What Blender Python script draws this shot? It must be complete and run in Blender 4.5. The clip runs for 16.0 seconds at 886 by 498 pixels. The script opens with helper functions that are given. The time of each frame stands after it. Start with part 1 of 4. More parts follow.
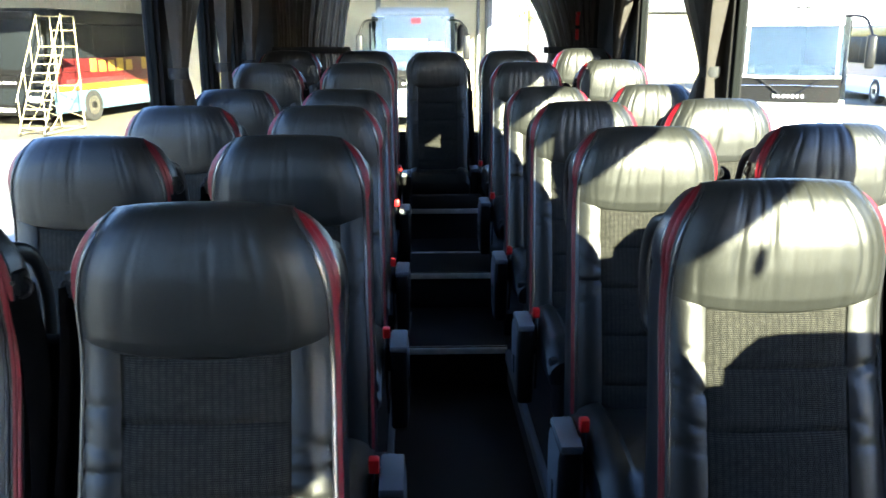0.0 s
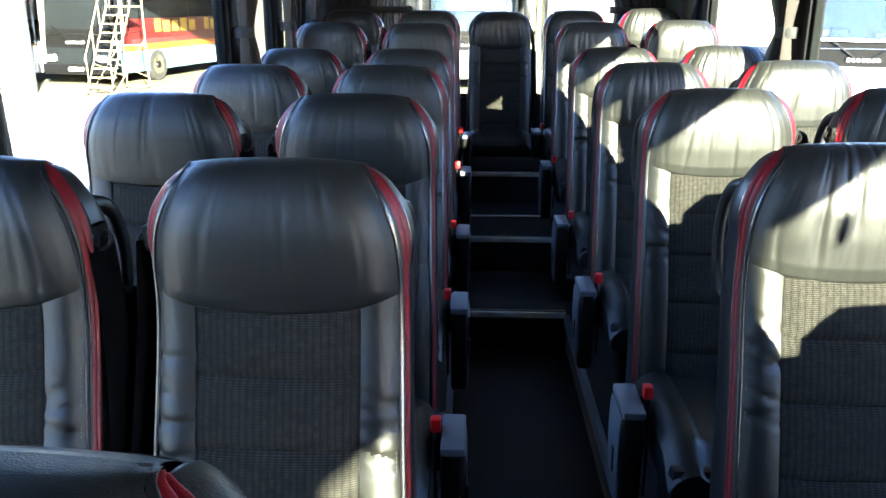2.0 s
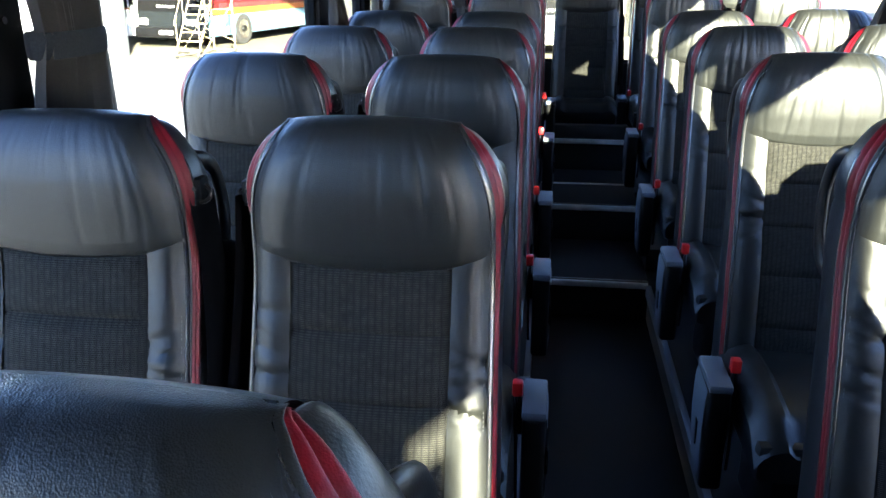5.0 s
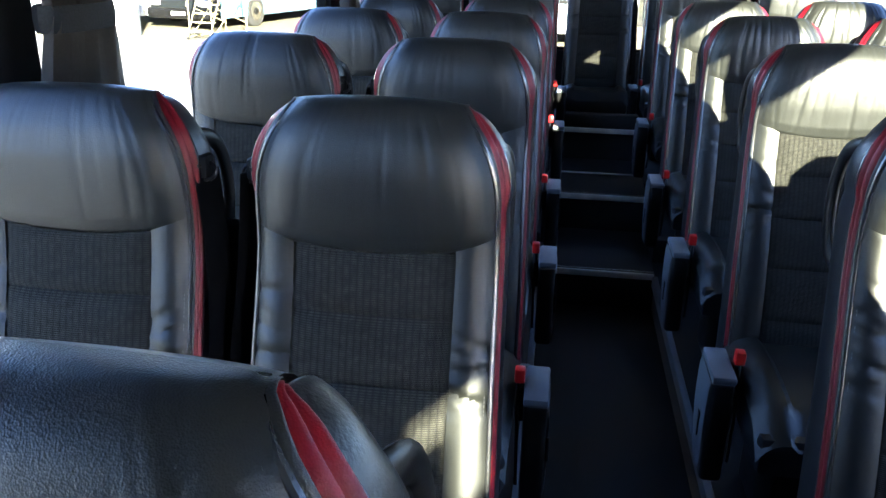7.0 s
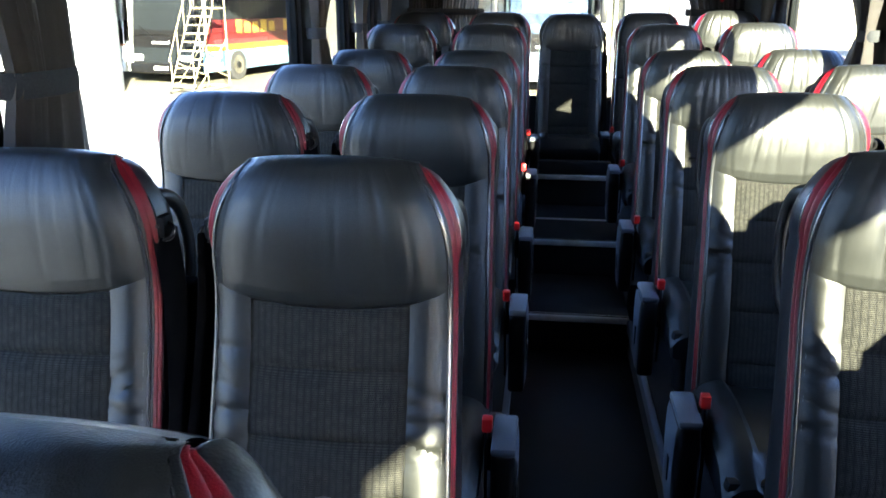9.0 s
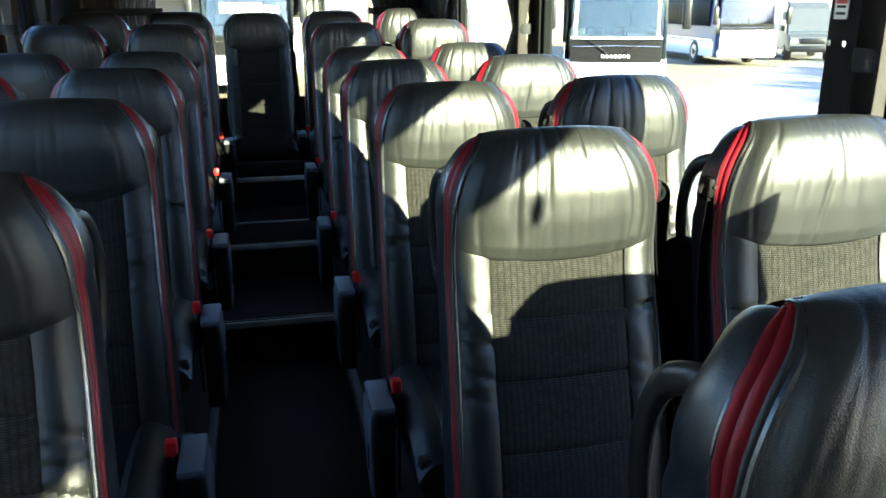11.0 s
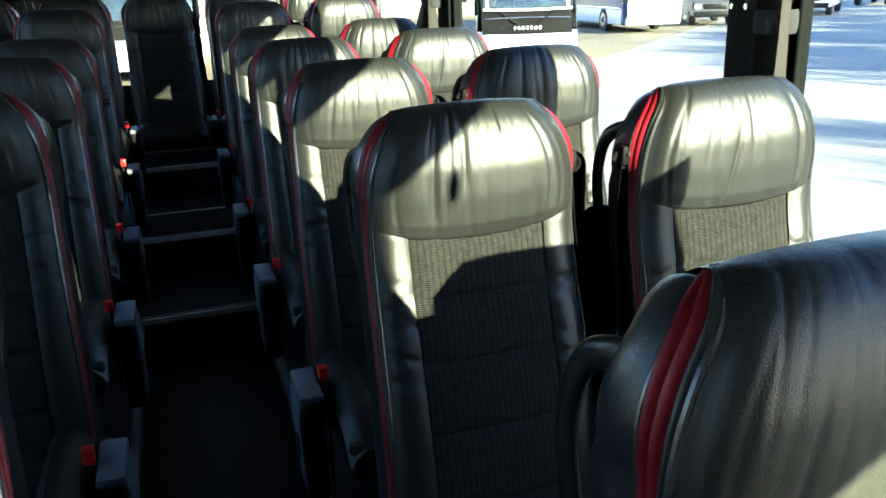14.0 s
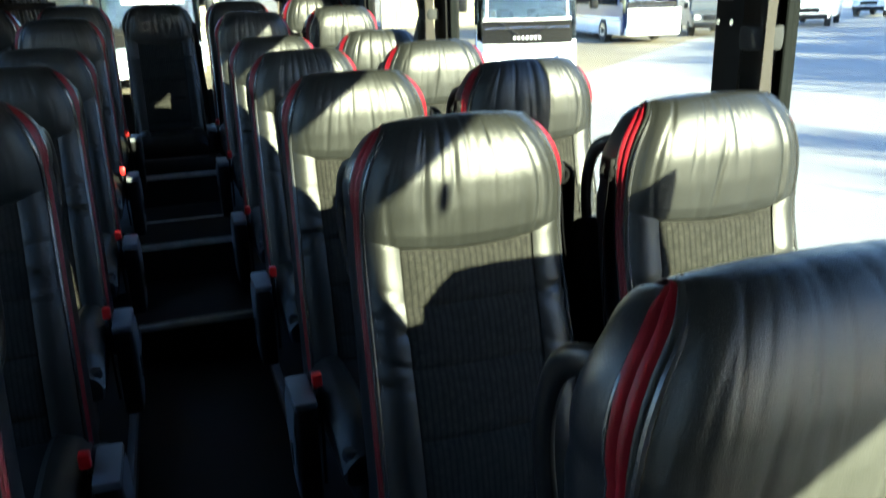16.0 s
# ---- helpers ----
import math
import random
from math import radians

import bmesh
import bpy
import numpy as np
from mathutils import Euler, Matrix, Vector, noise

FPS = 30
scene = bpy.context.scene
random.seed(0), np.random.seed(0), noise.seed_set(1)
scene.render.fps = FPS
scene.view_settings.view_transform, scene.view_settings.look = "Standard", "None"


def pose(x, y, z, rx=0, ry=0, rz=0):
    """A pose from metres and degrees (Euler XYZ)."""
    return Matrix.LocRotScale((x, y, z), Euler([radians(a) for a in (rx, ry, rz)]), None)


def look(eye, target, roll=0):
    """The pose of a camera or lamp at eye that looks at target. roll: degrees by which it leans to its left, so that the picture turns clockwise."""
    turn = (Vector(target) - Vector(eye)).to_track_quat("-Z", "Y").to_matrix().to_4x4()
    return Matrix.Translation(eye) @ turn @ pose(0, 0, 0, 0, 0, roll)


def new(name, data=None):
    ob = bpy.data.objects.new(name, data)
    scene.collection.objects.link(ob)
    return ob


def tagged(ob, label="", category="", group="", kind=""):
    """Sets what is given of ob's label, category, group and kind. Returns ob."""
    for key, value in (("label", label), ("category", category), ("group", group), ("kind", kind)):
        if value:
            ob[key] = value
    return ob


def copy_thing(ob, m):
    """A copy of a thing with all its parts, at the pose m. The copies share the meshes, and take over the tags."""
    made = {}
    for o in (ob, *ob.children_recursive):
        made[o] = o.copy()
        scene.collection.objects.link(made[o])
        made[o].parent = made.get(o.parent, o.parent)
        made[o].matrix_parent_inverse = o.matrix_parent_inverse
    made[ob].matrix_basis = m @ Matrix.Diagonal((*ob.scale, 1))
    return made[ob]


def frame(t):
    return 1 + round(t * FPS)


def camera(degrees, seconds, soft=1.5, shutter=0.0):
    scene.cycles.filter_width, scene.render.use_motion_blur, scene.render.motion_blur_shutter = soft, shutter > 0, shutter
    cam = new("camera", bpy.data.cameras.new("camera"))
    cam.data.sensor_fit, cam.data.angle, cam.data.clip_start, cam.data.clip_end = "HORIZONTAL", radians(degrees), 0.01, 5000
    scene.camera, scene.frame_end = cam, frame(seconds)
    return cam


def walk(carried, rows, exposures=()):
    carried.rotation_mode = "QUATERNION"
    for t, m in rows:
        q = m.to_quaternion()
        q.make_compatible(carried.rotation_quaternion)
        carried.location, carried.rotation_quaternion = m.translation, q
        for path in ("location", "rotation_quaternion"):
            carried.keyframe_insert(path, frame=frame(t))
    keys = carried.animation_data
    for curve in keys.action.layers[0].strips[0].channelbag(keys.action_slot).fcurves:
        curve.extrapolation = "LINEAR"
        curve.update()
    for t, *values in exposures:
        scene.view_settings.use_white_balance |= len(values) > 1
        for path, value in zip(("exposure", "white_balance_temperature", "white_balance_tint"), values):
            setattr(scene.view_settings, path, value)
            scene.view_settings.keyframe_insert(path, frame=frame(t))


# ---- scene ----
cam = camera(57.8, 16.0, shutter=0.5)
PATH = [
    (0, (-0.143, -0.102, 1.482), (-0.078, 1.833, 0.979), -0.0),
    (0.5, (-0.181, -0.097, 1.475), (-0.152, 1.83, 0.941), -0.05),
    (1, (-0.179, -0.093, 1.475), (-0.182, 1.819, 0.889), 0.0),
    (1.5, (-0.162, -0.11, 1.48), (-0.197, 1.803, 0.896), -0.1),
    (2, (-0.166, -0.092, 1.474), (-0.237, 1.818, 0.884), 0.1),
    (2.5, (-0.166, -0.089, 1.465), (-0.264, 1.822, 0.884), 0.4),
    (3, (-0.161, -0.085, 1.467), (-0.325, 1.813, 0.856), -0.0),
    (3.5, (-0.157, -0.097, 1.465), (-0.348, 1.794, 0.842), -0.2),
    (4, (-0.178, -0.096, 1.462), (-0.398, 1.781, 0.809), 0.0),
    (4.5, (-0.191, -0.095, 1.465), (-0.438, 1.776, 0.804), -0.3),
    (7, (-0.187, -0.089, 1.456), (-0.457, 1.766, 0.76), 1.1),
    (7.5, (-0.182, -0.101, 1.462), (-0.446, 1.76, 0.778), 1.0),
    (8, (-0.161, -0.101, 1.476), (-0.426, 1.776, 0.838), 0.7),
    (8.5, (-0.153, -0.109, 1.478), (-0.412, 1.776, 0.86), 0.5),
    (9, (-0.138, -0.102, 1.474), (-0.381, 1.795, 0.888), 0.15),
    (9.5, (-0.114, -0.098, 1.465), (-0.307, 1.827, 0.957), -0.2),
    (10, (-0.04, -0.086, 1.468), (0.037, 1.842, 0.942), -0.5),
    (10.2, (-0.014, -0.079, 1.464), (0.201, 1.83, 0.91), -0.4),
    (12.5, (-0.036, -0.061, 1.452), (0.471, 1.778, 0.853), -0.4),
    (13, (-0.023, -0.052, 1.448), (0.509, 1.776, 0.835), -0.9),
    (13.5, (-0.019, -0.056, 1.445), (0.54, 1.76, 0.821), -1.1),
    (14, (-0.003, -0.047, 1.453), (0.59, 1.753, 0.813), -1.9),
    (14.5, (0.001, -0.04, 1.437), (0.588, 1.742, 0.742), -2.7),
    (15, (-0.005, -0.059, 1.433), (0.577, 1.72, 0.73), -2.5),
    (15.5, (0.001, -0.059, 1.434), (0.58, 1.705, 0.69), -2.2),
    (16, (0.003, -0.076, 1.463), (0.6, 1.73, 0.843), -1.6),
]
walk(cam, [(t, look(eye, target, roll)) for t, eye, target, roll in PATH], exposures=[(0.0, 5.22, 6450, 20), (0.5, 5.42, 6400, 22), (1.0, 5.55, 6400, 22), (2.5, 5.60, 6350, 23), (4.5, 5.55, 6250, 25), (8.0, 5.55, 6250, 25), (9.5, 5.52, 6400, 22), (10.2, 5.15, 6450, 17), (12.5, 4.45, 6600, 11), (13.5, 4.35, 6550, 10), (14.5, 4.38, 6400, 10), (16.0, 4.32, 6450, 11)])

# ---- world and sun ----
SUN_WAY = Vector((-0.47, 1.0, -0.335)).normalized()
world = bpy.data.worlds.new("world")
scene.world = world
world.use_nodes = True
wn = world.node_tree.nodes
sky = wn.new("ShaderNodeTexSky")
sky.sky_type = "NISHITA"
sky.sun_disc = False
sky.sun_elevation = radians(17)
sky.sun_rotation = math.atan2(-SUN_WAY.x, -SUN_WAY.y)
sky.altitude = 100
sky.dust_density, sky.ozone_density, sky.air_density = 0.25, 4.5, 1.0
wn["Background"].inputs["Strength"].default_value = 0.12
world.node_tree.links.new(sky.outputs[0], wn["Background"].inputs["Color"])
sun = new("sun", bpy.data.lights.new("sun", "SUN"))
sun.data.energy, sun.data.angle, sun.data.color = 5.0, radians(0.5), (0.96, 1.0, 0.66)
sun.matrix_world = look(-SUN_WAY * 30, (0, 0, 0))

# ---- materials ----
def mat(name, color, rough=0.5, metal=0.0, grain=0.0, grain_scale=200.0, vary=0.0, vary_scale=4.0, bump=0.0, bump_scale=100.0,
        bump_kind="noise", spec=0.5, coat=0.0, sheen=0.0, random_value=0.0, rough_vary=0.0):
    """A principled material with colour variation at two scales, uneven gloss and fine relief, in object space."""
    m = bpy.data.materials.new(name)
    m.use_nodes = True
    nt = m.node_tree
    n, l = nt.nodes, nt.links
    p = n["Principled BSDF"]
    p.inputs["Roughness"].default_value = rough
    p.inputs["Metallic"].default_value = metal
    p.inputs["Specular IOR Level"].default_value = spec
    p.inputs["Coat Weight"].default_value = coat
    p.inputs["Sheen Weight"].default_value = sheen
    tc = n.new("ShaderNodeTexCoord")
    rgb = n.new("ShaderNodeRGB")
    rgb.outputs[0].default_value = (*color, 1)
    out = rgb.outputs[0]
    for amount, scale in ((vary, vary_scale), (grain, grain_scale)):
        if amount:
            t = n.new("ShaderNodeTexNoise")
            t.inputs["Scale"].default_value, t.inputs["Detail"].default_value = scale, 6
            l.new(tc.outputs["Object"], t.inputs["Vector"])
            r = n.new("ShaderNodeMapRange")
            r.inputs["From Min"].default_value, r.inputs["From Max"].default_value = 0.25, 0.75
            r.inputs["To Min"].default_value, r.inputs["To Max"].default_value = 1 - amount, 1 + amount
            l.new(t.outputs["Fac"], r.inputs["Value"])
            hs = n.new("ShaderNodeHueSaturation")
            l.new(r.outputs[0], hs.inputs["Value"])
            l.new(out, hs.inputs["Color"])
            out = hs.outputs[0]
    if random_value:
        oi = n.new("ShaderNodeObjectInfo")
        r = n.new("ShaderNodeMapRange")
        r.inputs["To Min"].default_value, r.inputs["To Max"].default_value = 1 - random_value, 1 + random_value
        l.new(oi.outputs["Random"], r.inputs["Value"])
        hs = n.new("ShaderNodeHueSaturation")
        l.new(r.outputs[0], hs.inputs["Value"])
        l.new(out, hs.inputs["Color"])
        out = hs.outputs[0]
    l.new(out, p.inputs["Base Color"])
    if rough_vary:
        t = n.new("ShaderNodeTexNoise")
        t.inputs["Scale"].default_value, t.inputs["Detail"].default_value = 9, 5
        l.new(tc.outputs["Object"], t.inputs["Vector"])
        r = n.new("ShaderNodeMapRange")
        r.inputs["From Min"].default_value, r.inputs["From Max"].default_value = 0.3, 0.7
        r.inputs["To Min"].default_value, r.inputs["To Max"].default_value = rough - rough_vary, rough + rough_vary
        l.new(t.outputs["Fac"], r.inputs["Value"])
        l.new(r.outputs[0], p.inputs["Roughness"])
    if bump:
        b = n.new("ShaderNodeBump")
        b.inputs["Strength"].default_value, b.inputs["Distance"].default_value = bump, 0.002
        t = n.new("ShaderNodeTexVoronoi" if bump_kind == "voronoi" else "ShaderNodeTexNoise")
        t.inputs["Scale"].default_value = bump_scale
        l.new(tc.outputs["Object"], t.inputs["Vector"])
        l.new(t.outputs["Distance" if bump_kind == "voronoi" else "Fac"], b.inputs["Height"])
        l.new(b.outputs[0], p.inputs["Normal"])
    return m


def woven(name, dark, light):
    """Ribbed upholstery: upright ribs, with pale stitches in dotted rows."""
    m = bpy.data.materials.new(name)
    m.use_nodes = True
    nt = m.node_tree
    n, l = nt.nodes, nt.links
    p = n["Principled BSDF"]
    p.inputs["Roughness"].default_value = 0.9
    p.inputs["Specular IOR Level"].default_value = 0.15
    tc = n.new("ShaderNodeTexCoord")
    sep = n.new("ShaderNodeSeparateXYZ")
    l.new(tc.outputs["Object"], sep.inputs[0])

    def wave(socket, per_metre, power):
        a = n.new("ShaderNodeMath")
        a.operation = "MULTIPLY"
        a.inputs[1].default_value = per_metre * math.pi
        l.new(socket, a.inputs[0])
        s = n.new("ShaderNodeMath")
        s.operation = "SINE"
        l.new(a.outputs[0], s.inputs[0])
        q = n.new("ShaderNodeMath")
        q.operation = "ABSOLUTE"
        l.new(s.outputs[0], q.inputs[0])
        w = n.new("ShaderNodeMath")
        w.operation = "POWER"
        w.inputs[1].default_value = power
        l.new(q.outputs[0], w.inputs[0])
        return w.outputs[0]

    rib, dash, fine = wave(sep.outputs["X"], 96, 0.5), wave(sep.outputs["Z"], 330, 1.2), wave(sep.outputs["X"], 540, 1)
    noise_t = n.new("ShaderNodeTexNoise")
    noise_t.inputs["Scale"].default_value = 90
    l.new(tc.outputs["Object"], noise_t.inputs["Vector"])
    dots = n.new("ShaderNodeMath")
    dots.operation = "MULTIPLY"
    l.new(rib, dots.inputs[0])
    l.new(dash, dots.inputs[1])
    worn = n.new("ShaderNodeMath")
    worn.operation = "MULTIPLY"
    l.new(dots.outputs[0], worn.inputs[0])
    l.new(noise_t.outputs["Fac"], worn.inputs[1])
    mix = n.new("ShaderNodeMix")
    mix.data_type = "RGBA"
    l.new(worn.outputs[0], mix.inputs["Factor"])
    mix.inputs["A"].default_value, mix.inputs["B"].default_value = (*dark, 1), (*light, 1)
    l.new(mix.outputs["Result"], p.inputs["Base Color"])
    add = n.new("ShaderNodeMath")
    l.new(dots.outputs[0], add.inputs[0])
    l.new(fine, add.inputs[1])
    b = n.new("ShaderNodeBump")
    b.inputs["Strength"].default_value, b.inputs["Distance"].default_value = 0.5, 0.002
    l.new(add.outputs[0], b.inputs["Height"])
    l.new(b.outputs[0], p.inputs["Normal"])
    return m


def pane_glass(name, gloss=0.007, tint=(0.97, 0.98, 0.98), shine=(1, 1, 1)):
    m = bpy.data.materials.new(name)
    m.use_nodes = True
    n, l = m.node_tree.nodes, m.node_tree.links
    n.remove(n["Principled BSDF"])
    t, g, x = n.new("ShaderNodeBsdfTransparent"), n.new("ShaderNodeBsdfGlossy"), n.new("ShaderNodeMixShader")
    t.inputs["Color"].default_value = (*tint, 1)
    g.inputs["Roughness"].default_value = 0.02
    g.inputs["Color"].default_value = (*shine, 1)
    x.inputs["Fac"].default_value = gloss
    l.new(t.outputs[0], x.inputs[1])
    l.new(g.outputs[0], x.inputs[2])
    l.new(x.outputs[0], n["Material Output"].inputs["Surface"])
    return m


LEATHER = mat("black_leather", (0.0125, 0.0132, 0.0122), 0.38, spec=0.46, grain=0.12, grain_scale=260, vary=0.12, vary_scale=7, bump=0.19, bump_scale=820, bump_kind="voronoi", rough_vary=0.05, random_value=0.10)
RED = mat("red_leather", (0.165, 0.004, 0.010), 0.40, spec=0.3, vary=0.15, vary_scale=12, bump=0.14, bump_scale=700, bump_kind="voronoi")
PIPING = mat("black_piping", (0.024, 0.025, 0.027), 0.25, spec=0.8, vary=0.1, bump=0.1, bump_scale=300)
THREAD = mat("pale_thread", (0.11, 0.11, 0.105), 0.7, grain=0.3, grain_scale=600)
FABRIC = woven("ribbed_fabric", (0.0065, 0.0065, 0.0064), (0.060, 0.058, 0.048))
SHELL = mat("seat_shell_vinyl", (0.009, 0.0105, 0.013), 0.36, spec=0.6, vary=0.12, bump=0.2, bump_scale=350)
BLACK = mat("black_plastic", (0.006, 0.006, 0.0066), 0.36, spec=0.3, vary=0.15, bump=0.12, bump_scale=500, rough_vary=0.07)
STRAP = mat("belt_webbing", (0.0025, 0.0025, 0.003), 0.85, spec=0.03, grain=0.3, grain_scale=500, bump=0.3, bump_scale=700)
GREY = mat("grey_plastic", (0.105, 0.117, 0.135), 0.44, vary=0.12, bump=0.15, bump_scale=500)
BUCKLE = mat("red_plastic", (0.62, 0.012, 0.012), 0.35, vary=0.1)
STEEL = mat("brushed_steel", (0.55, 0.55, 0.56), 0.25, 1.0, vary=0.1, bump=0.1, bump_scale=300)
ALLOY = mat("step_nosing_alloy", (0.72, 0.73, 0.75), 0.36, 0.25, vary=0.25, vary_scale=15, grain=0.1)
RUBBER = mat("black_rubber_floor", (0.0065, 0.0065, 0.0072), 0.62, spec=0.3, vary=0.3, vary_scale=6, grain=0.4, grain_scale=350, bump=0.3, bump_scale=250)
TRIM = mat("dark_interior_trim", (0.022, 0.021, 0.021), 0.6, vary=0.15, bump=0.2, bump_scale=250)
WALLCLOTH = mat("grey_wall_cloth", (0.045, 0.045, 0.05), 0.9, grain=0.25, grain_scale=300, vary=0.1, bump=0.3, bump_scale=400)
CEIL = mat("pale_ceiling_cloth", (0.14, 0.14, 0.145), 0.9, grain=0.1, vary=0.08, bump=0.2, bump_scale=300)
CURTAIN = mat("charcoal_curtain", (0.030, 0.025, 0.022), 0.85, grain=0.25, grain_scale=300, vary=0.15, vary_scale=12, bump=0.3, bump_scale=500, sheen=0.2)
def let_light_through(m, share):
    """Mixes in cloth that glows where the sun stands behind it."""
    n, l = m.node_tree.nodes, m.node_tree.links
    t, x = n.new("ShaderNodeBsdfTranslucent"), n.new("ShaderNodeMixShader")
    t.inputs["Color"].default_value = (0.30, 0.25, 0.19, 1)
    x.inputs["Fac"].default_value = share
    l.new(n["Principled BSDF"].outputs[0], x.inputs[1])
    l.new(t.outputs[0], x.inputs[2])
    l.new(x.outputs[0], n["Material Output"].inputs["Surface"])


let_light_through(CURTAIN, 0.16)
TIE = mat("grey_curtain_tie", (0.027, 0.028, 0.030), 0.8, spec=0.15, grain=0.2, grain_scale=300, bump=0.2, bump_scale=400)
PILLAR = mat("black_pillar", (0.004, 0.004, 0.0045), 0.65, spec=0.12, vary=0.15, bump=0.15, bump_scale=300)
SEAL = mat("window_rubber", (0.005, 0.006, 0.006), 0.8, spec=0.05, vary=0.15)
GLASS = pane_glass("window_glass", tint=(0.60, 0.605, 0.605))
STICKER_RED = mat("red_sticker", (0.55, 0.02, 0.02), 0.4, vary=0.1)
STICKER_WHITE = mat("white_sticker", (0.75, 0.75, 0.73), 0.5, vary=0.05)
TARMAC = mat("dusty_tarmac", (0.165, 0.14, 0.095), 0.9, grain=0.35, grain_scale=40, vary=0.3, vary_scale=0.35, bump=0.5, bump_scale=60)
CONCRETE = mat("pale_concrete", (0.24, 0.235, 0.215), 0.85, grain=0.15, grain_scale=30, vary=0.16, vary_scale=0.5, bump=0.4, bump_scale=40)
DRYWALL = mat("tan_render", (0.22, 0.20, 0.15), 0.85, grain=0.1, grain_scale=20, vary=0.15, vary_scale=0.4)
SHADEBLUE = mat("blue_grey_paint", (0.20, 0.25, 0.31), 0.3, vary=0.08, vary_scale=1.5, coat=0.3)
WHITE = mat("white_coach_paint", (0.75, 0.76, 0.77), 0.25, vary=0.06, vary_scale=1.5, coat=0.4)
CREAM = mat("cream_cladding", (0.50, 0.47, 0.36), 0.7, vary=0.08, vary_scale=0.7, bump=0.1, bump_scale=20)
BLUE = mat("pale_blue_paint", (0.075, 0.155, 0.215), 0.3, vary=0.08, vary_scale=1.5, coat=0.4)
NAVY = mat("navy_paint", (0.035, 0.06, 0.16), 0.3, vary=0.08, vary_scale=1.5, coat=0.4)
MAROON = mat("maroon_paint", (0.075, 0.010, 0.010), 0.3, vary=0.1, vary_scale=1.5, coat=0.4)
ORANGE = mat("orange_paint", (0.34, 0.10, 0.015), 0.35, vary=0.1)
STEPS = mat("cream_yellow_paint", (0.36, 0.31, 0.17), 0.45, vary=0.12, grain=0.1, grain_scale=30)
YELLOW = mat("yellow_paint", (0.34, 0.22, 0.03), 0.4, vary=0.12, grain=0.1, grain_scale=30)
DARKGLASS = mat("tinted_coach_glass", (0.010, 0.012, 0.014), 0.35, spec=0.03, vary=0.2, vary_scale=0.8)
SCREEN = pane_glass("windscreen_glass", 0.13, (0.66, 0.80, 0.80), (1.0, 0.92, 0.72))
TYRE = mat("tyre_rubber", (0.02, 0.02, 0.02), 0.8, vary=0.2, bump=0.3, bump_scale=60)
LAMP = mat("clear_lamp_plastic", (0.6, 0.6, 0.6), 0.15, vary=0.1)
DARKVAN = mat("grey_van_paint", (0.06, 0.065, 0.07), 0.3, vary=0.08, coat=0.4)
LEAF = mat("spring_leaf", (0.16, 0.20, 0.03), 0.7, vary=0.3, vary_scale=3)
BARK = mat("bark", (0.10, 0.075, 0.05), 0.9, vary=0.3, bump=0.5, bump_scale=30)


# ---- mesh helpers ----
def part(name, bm, material, parent=None, label="", smooth=True):
    me = bpy.data.meshes.new(name)
    bmesh.ops.recalc_face_normals(bm, faces=bm.faces[:])
    for f in bm.faces:
        f.smooth = smooth
    bm.to_mesh(me)
    bm.free()
    me.materials.append(material)
    ob = new(name, me)
    if smooth:
        me.set_sharp_from_angle(angle=radians(42))
    if parent:
        ob.parent = parent
    if label:
        tagged(ob, label)
    return ob


def box(lo, hi, bevel=0.0, seg=2, bm=None):
    """A box from corner to corner, with rounded edges; added to bm where one is given."""
    tmp = bmesh.new()
    bmesh.ops.create_cube(tmp, size=1)
    for v in tmp.verts:
        v.co = Vector([(lo[i] + hi[i]) / 2 + v.co[i] * (hi[i] - lo[i]) for i in range(3)])
    if bevel:
        bmesh.ops.bevel(tmp, geom=tmp.edges[:], offset=bevel, segments=seg, affect="EDGES", profile=0.5)
    if bm is None:
        return tmp
    join(bm, tmp)
    return bm


def join(bm, other):
    me = bpy.data.meshes.new("t")
    other.to_mesh(me)
    other.free()
    bm.from_mesh(me)
    bpy.data.meshes.remove(me)


def surface(fn, nu, nv, bm=None, close=False):
    """A sheet of nu x nv faces through fn(u, v), u and v from 0 to 1."""
    bm = bm or bmesh.new()
    rows = [[bm.verts.new(fn(i / nu, j / nv)) for i in range(nu if close else nu + 1)] for j in range(nv + 1)]
    wide = len(rows[0])
    for j in range(nv):
        for i in range(nu):
            a, b = i, (i + 1) % wide
            bm.faces.new((rows[j][a], rows[j][b], rows[j + 1][b], rows[j + 1][a]))
    return bm


def smooth_path(pts, steps=6):
    """A Catmull-Rom line through points."""
    p = [Vector(q) for q in pts]
    p = [2 * p[0] - p[1]] + p + [2 * p[-1] - p[-2]]
    out = []
    for i in range(1, len(p) - 2):
        for s in range(steps):
            t = s / steps
            a, b, c, d = p[i - 1], p[i], p[i + 1], p[i + 2]
            out.append(0.5 * ((2 * b) + (c - a) * t + (2 * a - 5 * b + 4 * c - d) * t * t + (3 * b - a - 3 * c + d) * t ** 3))
    out.append(p[-2])
    return out


